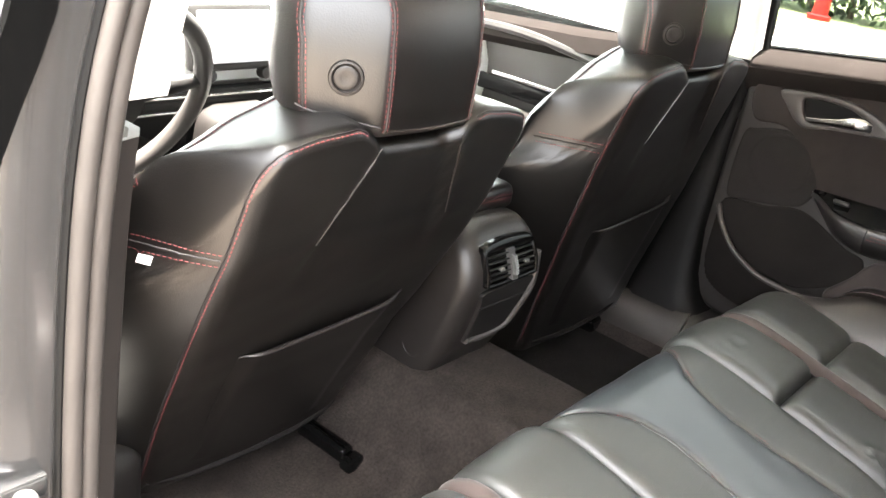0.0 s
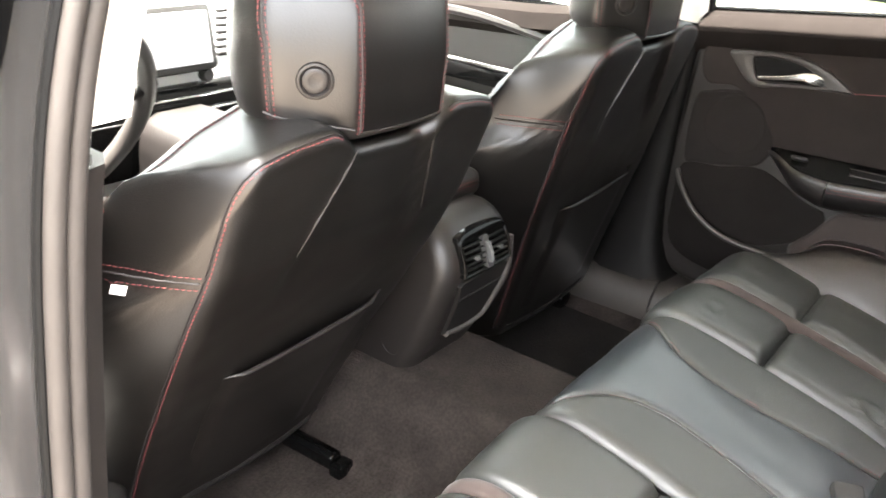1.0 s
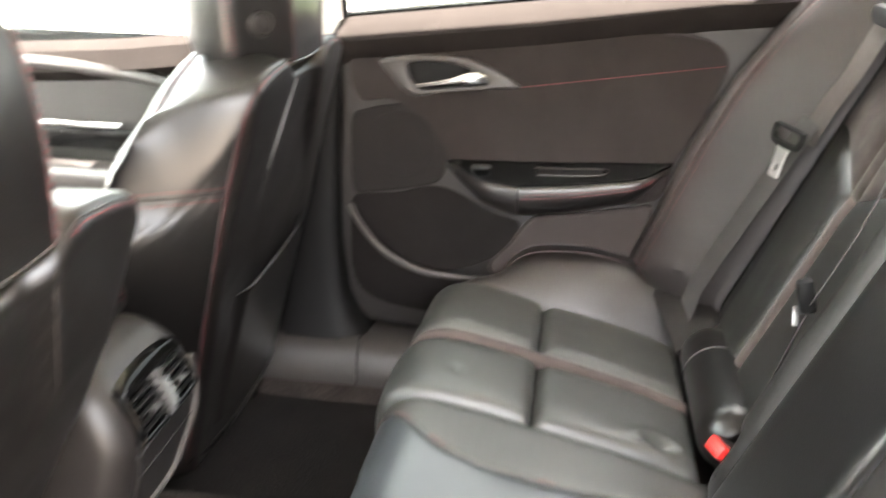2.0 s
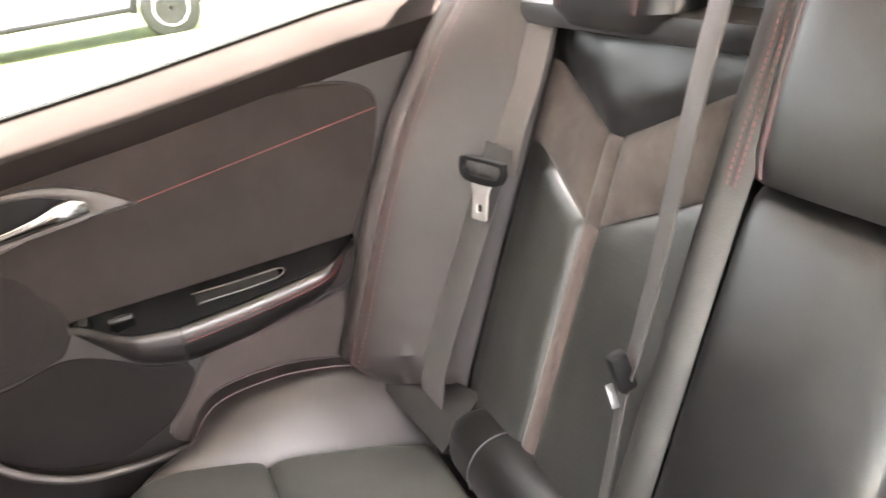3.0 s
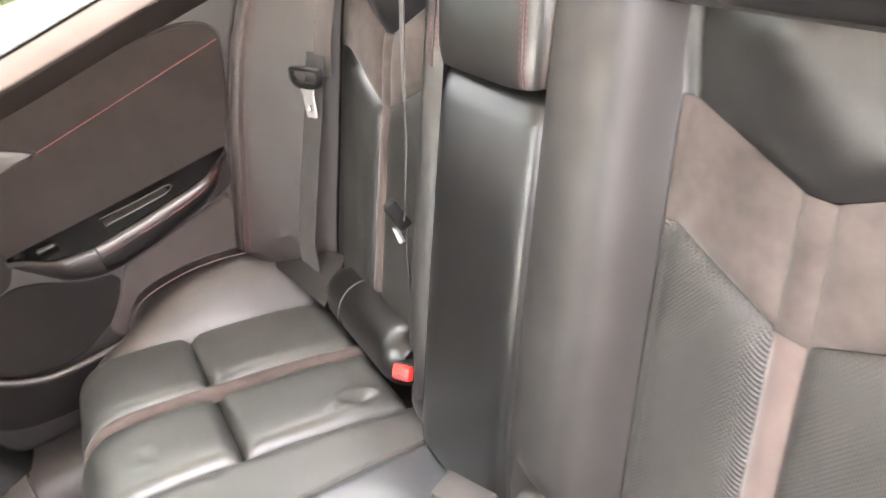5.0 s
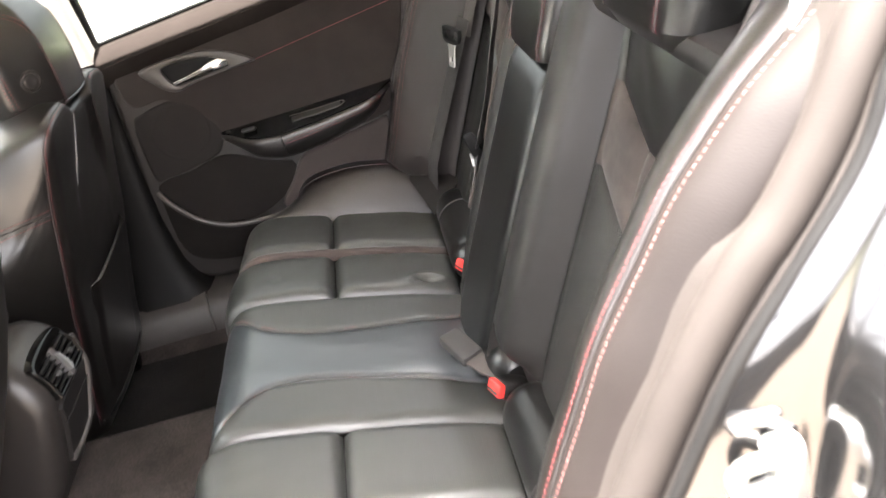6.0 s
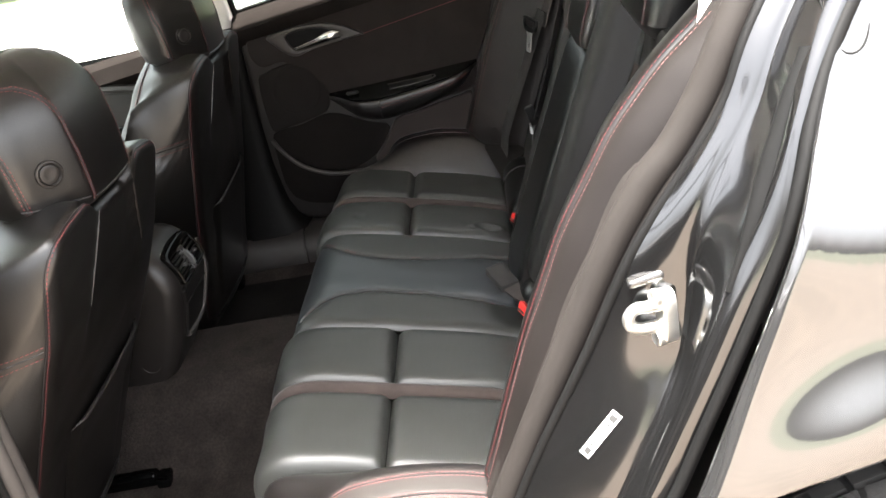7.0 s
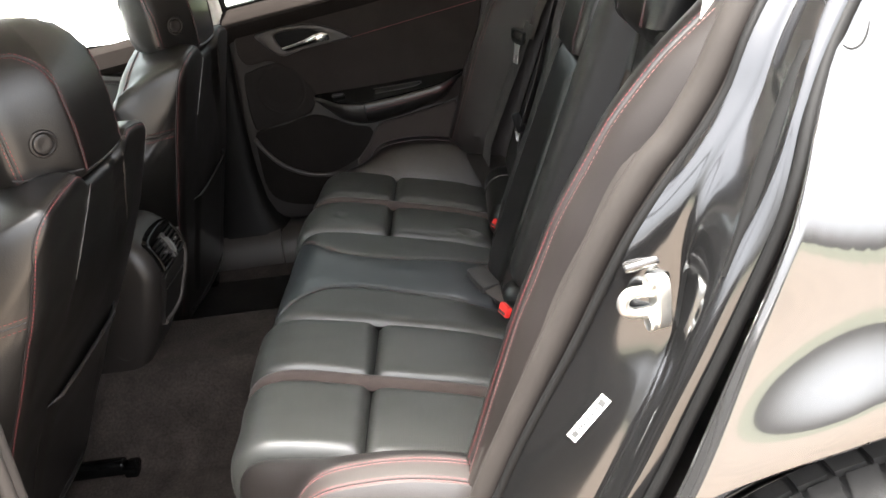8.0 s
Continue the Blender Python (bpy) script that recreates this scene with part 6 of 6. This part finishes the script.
for k in range(40):
    u = k / 39
    z = lerp(1.040, 0.858, u)
    wide = 0.012 * step(-0.25, 0.25, u) * (1 - 0.72 * step(0.45, 1.0, u))
    high = 0.0075 * math.sin(math.pi * (0.08 + 0.87 * u)) ** 0.5
    base = Vector((lerp(-0.781, -0.817, u), lerp(-0.243, -0.165, u ** 1.15), z))
    sidew, face = Vector((-0.55, -0.80, 0.0)).normalized(), Vector((-0.66, 0.62, 0.42))
    boot.append([Vector((base.x, base.y, z)) + sidew * wide * math.cos(w) + face * (high * math.sin(w) + 0.006) for w in (2 * math.pi * j / 18 for j in range(18))])
part("seal_boot", solid(loft(boot)), M["rubber"], frame_l, "moulded black rubber seal end")
part("pillar_trim_edge", strap([(-0.660, -0.188, 1.018), (-0.660, -0.193, 1.045), (-0.659, -0.198, 1.071), (-0.655, -0.207, 1.11), (-0.645, -0.22, 1.16)], (0.25, 0.95, 0.15), 0.012, 0.008), M["light_trim"], frame_l, "pale plastic pillar trim edge")

WY, WZ, WR = -0.36, 0.345, 0.415


def wing_x(z):
    """The body side's x at a height: a sloping shoulder over an upright flank."""
    return table([(0.3, -0.886), (0.5, -0.889), (0.70, -0.887), (0.78, -0.884), (0.82, -0.882), (0.86, -0.879), (0.90, -0.873), (0.925, -0.866), (0.95, -0.855), (0.98, -0.838), (1.02, -0.811), (1.06, -0.782), (1.10, -0.752), (1.20, -0.675)], z)


def wing_reach(w):
    """From the wheel's centre out along an angle: to the door opening's rim, or to the upper and rear ends."""
    c, n = math.cos(w), math.sin(w)
    best = 9.0
    for a, b in zip(RIM, RIM[1:]):
        ay, az, by, bz = a.y - WY, a.z - WZ, b.y - WY, b.z - WZ
        den = c * (bz - az) - n * (by - ay)
        if abs(den) > 1e-9:
            r, u = (ay * (bz - az) - az * (by - ay)) / den, (ay * n - az * c) / den
            if r > 0 and -0.001 <= u <= 1.001:
                best = min(best, r)
    if best > 8:
        best = min((1.17 - WZ) / max(n, 1e-4), 0.95 / max(-c, 1e-4))
    return best


def rim_near(y, z):
    """The distance to the opening's rim, seen from the side, and the rim's x there."""
    best = (9.0, 0.0)
    for a, b in zip(RIM, RIM[1:]):
        ey, ez = b.y - a.y, b.z - a.z
        u = max(0.0, min(1.0, ((y - a.y) * ey + (z - a.z) * ez) / (ey * ey + ez * ez)))
        best = min(best, (math.hypot(y - a.y - u * ey, z - a.z - u * ez), lerp(a.x, b.x, u)))
    return best


wing_rows = []
for k in range(150):
    w = lerp(0.13, math.pi - 0.05, (k / 149) ** 1.25)
    far = wing_reach(w)
    near = min(WR - 0.03 * (1 - step(0.75, 1.05, w)), far - 0.012)
    row = []
    for j in range(56):
        a = j / 55
        r = lerp(near, far, 1 - (1 - a) ** 1.5)
        y, z = WY + r * math.cos(w), WZ + r * math.sin(w)
        edge = rim_near(y, z)
        x = (wing_x(z - 0.012) + wing_x(z) + wing_x(z + 0.012)) / 3 - 0.027 * math.exp(-((r - near) / 0.066) ** 2) * step(0.5, 1.0, w)
        row.append(Vector((lerp(edge[1], x, 0.45 * step(-0.006, 0.006, edge[0]) + 0.55 * step(-0.05, 0.10, edge[0])) if edge[0] < 0.1 else x, y, z)))
    wing_rows.append(row)
wing = frame_l
part("rear_wing", solid(strips(wing_rows, 0.006, (1, 0, 0))), M["paint"], wing, "", 70)
part("arch_lip", tube([row[0] + Vector((0.006, 0, 0)) for row in wing_rows], 0.0055, 8), M["paint"], wing)
part("wheel_well", solid(loft([[Vector((x, WY + r * math.cos(w), WZ + r * math.sin(w))) for w in (lerp(-0.1, math.pi + 0.1, k / 40) for k in range(41))] for x, r in ((-0.908, WR - 0.004), (-0.885, 0.392), (-0.66, 0.385), (-0.66, 0.395), (-0.88, 0.400), (-0.904, WR))], False)), M["plastic_dark"], wing, "black wheel arch liner")
part("fuel_flap_joint", tube([Vector((wing_x(p.z) - 0.0003, p.y, p.z)) for p in curve([(0, -0.252, 1.12), (0, -0.254, 1.062), (0, -0.259, 1.040), (0, -0.270, 1.036), (0, -0.281, 1.046), (0, -0.287, 1.07), (0, -0.288, 1.12)], 50)], 0.0009, 6), M["rubber"], wing, "thin dark flap joint")

striker = thing("door_striker", "bright steel door striker bolted to the door frame", "striker", (-0.765, -0.13, 0.79))
nrm = Vector((-0.30, 0.95, 0.06)).normalized()
spot = Vector((-0.766, -0.116, 0.814))
part("plate", plate([(p[0], p[1]) for p in outline([(-0.009, -0.022), (-0.0105, 0.0), (-0.009, 0.022), (0, 0.028), (0.009, 0.022), (0.0105, 0.0), (0.009, -0.022), (0, -0.028)], 40)], lambda a, b, h: spot + Vector((a, 0.32 * a, b)) + nrm * h, 0.008, 0.002, 0.005), M["steel"], striker, "steel base plate")
for dz in (-0.021, 0.021):
    part("bolt", lathe([(0.0085, 0), (0.0085, 0.0045), (0.007, 0.006), (0.004, 0.0045), (0.002, 0.0045)], spot + Vector((0, 0, dz)) + nrm * 0.005, nrm, 16), M["steel"], striker)
loop = curve([spot + Vector((0.002, 0, 0.010)), spot + nrm * 0.016 + Vector((0.003, 0, 0.012)), spot + nrm * 0.028 + Vector((0.005, 0, 0.011)), spot + nrm * 0.034 + Vector((0.006, 0, 0.004)), spot + nrm * 0.033 + Vector((0.006, 0, -0.005)), spot + nrm * 0.024 + Vector((0.005, 0, -0.010)), spot + nrm * 0.013 + Vector((0.003, 0, -0.010)), spot + Vector((0.002, 0, -0.010))], 40)
part("loop", tube(loop, 0.0058, 12), M["steel"], striker, "polished steel loop")
stop = thing("door_stop", "dark painted stop bracket above the striker", "bracket", (-0.765, -0.11, 0.85))
part("bracket", box((-0.756, -0.104, 0.850), (0.014, 0.034, 0.009), 0.004, Matrix.Rotation(radians(-12), 3, "X"), 3), M["paint_satin"], stop)

lab = thing("body_label", "white paper label with unreadable print on the door frame", "label", (-0.755, -0.05, 0.69))
pa, pb = Vector((-0.754, -0.034, 0.668)), Vector((-0.762, -0.068, 0.715))
up = (pb - pa).normalized()
out = Vector((-0.85, 0.40, 0.35))
out = (out - up * out.dot(up)).normalized()
sd = up.cross(out)
f_tree = [tree_of(flange)]


def stuck(name, mat_name, u0, u1, v0, v1, lift):
    """A thin piece of paper or print laid on the flange: u along the label, v across it."""
    n, rows = max(2, int((u1 - u0) * 14)), []
    for v in (v0, (v0 + v1) / 2, v1):
        rows.append([])
        for k in range(n):
            p = pa.lerp(pb, lerp(u0, u1, k / (n - 1))) + sd * v
            hit = f_tree[0].ray_cast(p + out * 0.08, -out)
            rows[-1].append((hit[0] if hit[0] is not None else p) + out * lift)
    return part(name, solid(strips(rows, 0.0004, out)), M[mat_name], lab)


stuck("paper", "white_paper", 0.0, 1.0, -0.0056, 0.0056, 0.0006)
for k in range(9):
    stuck("print_bar", "ink", 0.24 + 0.06 * k, 0.275 + 0.06 * k, -0.0018, 0.0018, 0.0011)
for u0, w in ((0.06, 0.0030), (0.82, 0.0036)):
    stuck("print_mark", "ink", u0, u0 + 0.12, -w, w, 0.0011)

# ---- rear wheel ----
rw = frame_l
prof = [(0.235, -0.115), (0.27, -0.122), (0.315, -0.118), (0.336, -0.104), (0.344, -0.08), (0.346, 0.0), (0.344, 0.08), (0.336, 0.104), (0.315, 0.118), (0.27, 0.122), (0.235, 0.115)]
tyre = part("tyre", lathe(prof, (-0.805, WY, WZ), (1, 0, 0), 72), M["tyre_rubber"], rw, "black rubber tyre")
blocks = []
for k in range(64):
    w = 2 * math.pi * k / 64
    for x0, x1, sk in ((-0.108, -0.066, 0.02), (-0.060, -0.022, -0.015), (-0.016, 0.016, 0.012), (0.022, 0.060, -0.015), (0.066, 0.108, 0.02)):
        cs = []
        for r in (0.344, 0.3525):
            for x, ww in ((x0, w - 0.040), (x1, w - 0.040 + sk), (x1, w + 0.040 + sk), (x0, w + 0.040)):
                rr = r - (0.006 if abs(x) > 0.1 else 0)
                cs.append(Vector((-0.805 + x, WY + rr * math.cos(ww), WZ + rr * math.sin(ww))))
        blocks.append((cs, [(4, 5, 6, 7), (0, 1, 5, 4), (1, 2, 6, 5), (2, 3, 7, 6), (3, 0, 4, 7)]))
tread = part("tread", joined(*blocks), M["tyre_rubber"], tyre)
tread["kind"] = "stuff"
rim_ob = part("rim", lathe([(0.235, -0.10), (0.24, -0.11), (0.22, -0.10), (0.215, 0.08), (0.22, 0.1)], (-0.805, WY, WZ), (1, 0, 0), 48), M["silver"], rw)
for k in range(5):
    w = 2 * math.pi * k / 5
    part("spoke", tube([(-0.895, WY + 0.04 * math.cos(w), WZ + 0.04 * math.sin(w)), (-0.90, WY + 0.22 * math.cos(w), WZ + 0.22 * math.sin(w))], [0.03, 0.022], 8), M["silver"], rim_ob)

# ---- parked car across the road ----
suv = thing("parked_car", "white off-road car parked across the road", "car", (11.6, 0.6, 0.0))
side = [(-1.75, 0.45), (-1.78, 0.75), (-1.70, 1.02), (-0.7, 1.12), (-0.15, 1.72), (2.1, 1.74), (2.25, 1.1), (2.28, 0.5), (2.1, 0.42), (-1.5, 0.40)]
part("body", plate([(a, b) for a, b in side], lambda a, b, h: Vector((11.9 - h, 0.7 + a, b)), 1.0, 0.06, 0.85), M["white_paint"], suv)
for a0, a1 in ((-0.05, 0.85), (0.95, 1.95)):
    part("window", plate([(a0 + 0.15 * (a0 < 0), 1.18), (a0 + 0.35 * (a0 < 0), 1.62), (a1, 1.64), (a1, 1.18)], lambda a, b, h: Vector((11.05 - h, 0.7 + a, b)), 0.02, 0.004, 0.006), M["glass_dark"], suv, "dark side window")
for yc in (-0.62, 2.15):
    tw = part("tyre", lathe([(0.20, -0.11), (0.30, -0.125), (0.345, -0.11), (0.365, -0.07), (0.365, 0.07), (0.345, 0.11), (0.30, 0.125), (0.20, 0.11)], (11.12, yc, 0.365), (1, 0, 0), 40), M["tyre_rubber"], suv, "black tyre")
    rimo = part("rim", lathe([(0.20, -0.05), (0.215, -0.12), (0.20, -0.115), (0.19, -0.08), (0.05, -0.09), (0.02, -0.11), (0.005, -0.11)], (11.12, yc, 0.365), (1, 0, 0), 40), M["silver"], tw, "silver alloy rim")
    for k in range(9):
        w = 2 * math.pi * k / 9
        part("hole", lathe([(0.020, -0.002), (0.020, 0.004), (0.001, 0.004)], (11.025, yc + 0.135 * math.cos(w), 0.365 + 0.135 * math.sin(w)), (-1, 0, 0), 10), M["ink"], tw)
    part("arch", tube([(11.05, yc + 0.43 * math.cos(w), 0.365 + 0.43 * math.sin(w)) for w in (lerp(0.0, math.pi, k / 20) for k in range(21))], 0.05, 8), M["plastic_dark"], suv, "black wheel arch flare")
part("running_board", box((11.08, 0.77, 0.42), (0.16, 1.9, 0.06), 0.02), M["plastic_dark"], suv, "black running board")

# ---- left rear door, standing open ----
open_door = thing("open_rear_door", "dark grey rear door swung wide open with black inner trim", "car door", (-0.87, 0.64, 0.35))
swing = Matrix.Rotation(radians(-72), 3, "Z")


def on_open(a, b, out):
    """Along the door from its hinge, up, and out of its inner face."""
    return Vector((-0.885, 0.635, 0)) + swing @ Vector((out, -a, b))


shape = outline([(0.02, 0.42), (0.0, 0.65), (0.02, 0.90), (0.25, 0.945), (0.60, 0.985), (0.80, 1.0), (0.86, 0.95), (0.80, 0.78), (0.68, 0.60), (0.56, 0.45), (0.40, 0.36), (0.10, 0.34)], 90)
part("skin", plate(shape, on_open, 0.11, 0.02, -0.06), M["paint"], open_door)
part("trim", plate(shrink(shape, 0.02), on_open, 0.07, 0.015, 0.0), M["plastic"], open_door, "dark plastic inner trim")
part("insert", plate(shrink(shape, 0.12), on_open, 0.01, 0.008, 0.008), M["door_suede"], open_door, "dark suede insert")
part("window_frame", tube(curve([on_open(0.03, 0.92, -0.07), on_open(0.10, 1.15, -0.03), on_open(0.22, 1.31, 0.03), on_open(0.45, 1.335, 0.05), on_open(0.70, 1.24, 0.02), on_open(0.84, 1.04, -0.05)], 40), 0.016, 8), M["gloss_black"], open_door)
for z in (0.455, 0.585):
    hinge = part("hinge", box((-0.80, 0.596, z), (0.13, 0.018, 0.035), 0.005), M["paint"], open_door, "painted door hinge")
    for x in (-0.757, -0.785):
        part("bolt", lathe([(0.009, 0), (0.009, 0.006), (0.007, 0.008), (0.002, 0.008)], (x, 0.587, z), (0, -1, 0), 12), M["steel"], hinge, "steel bolt")
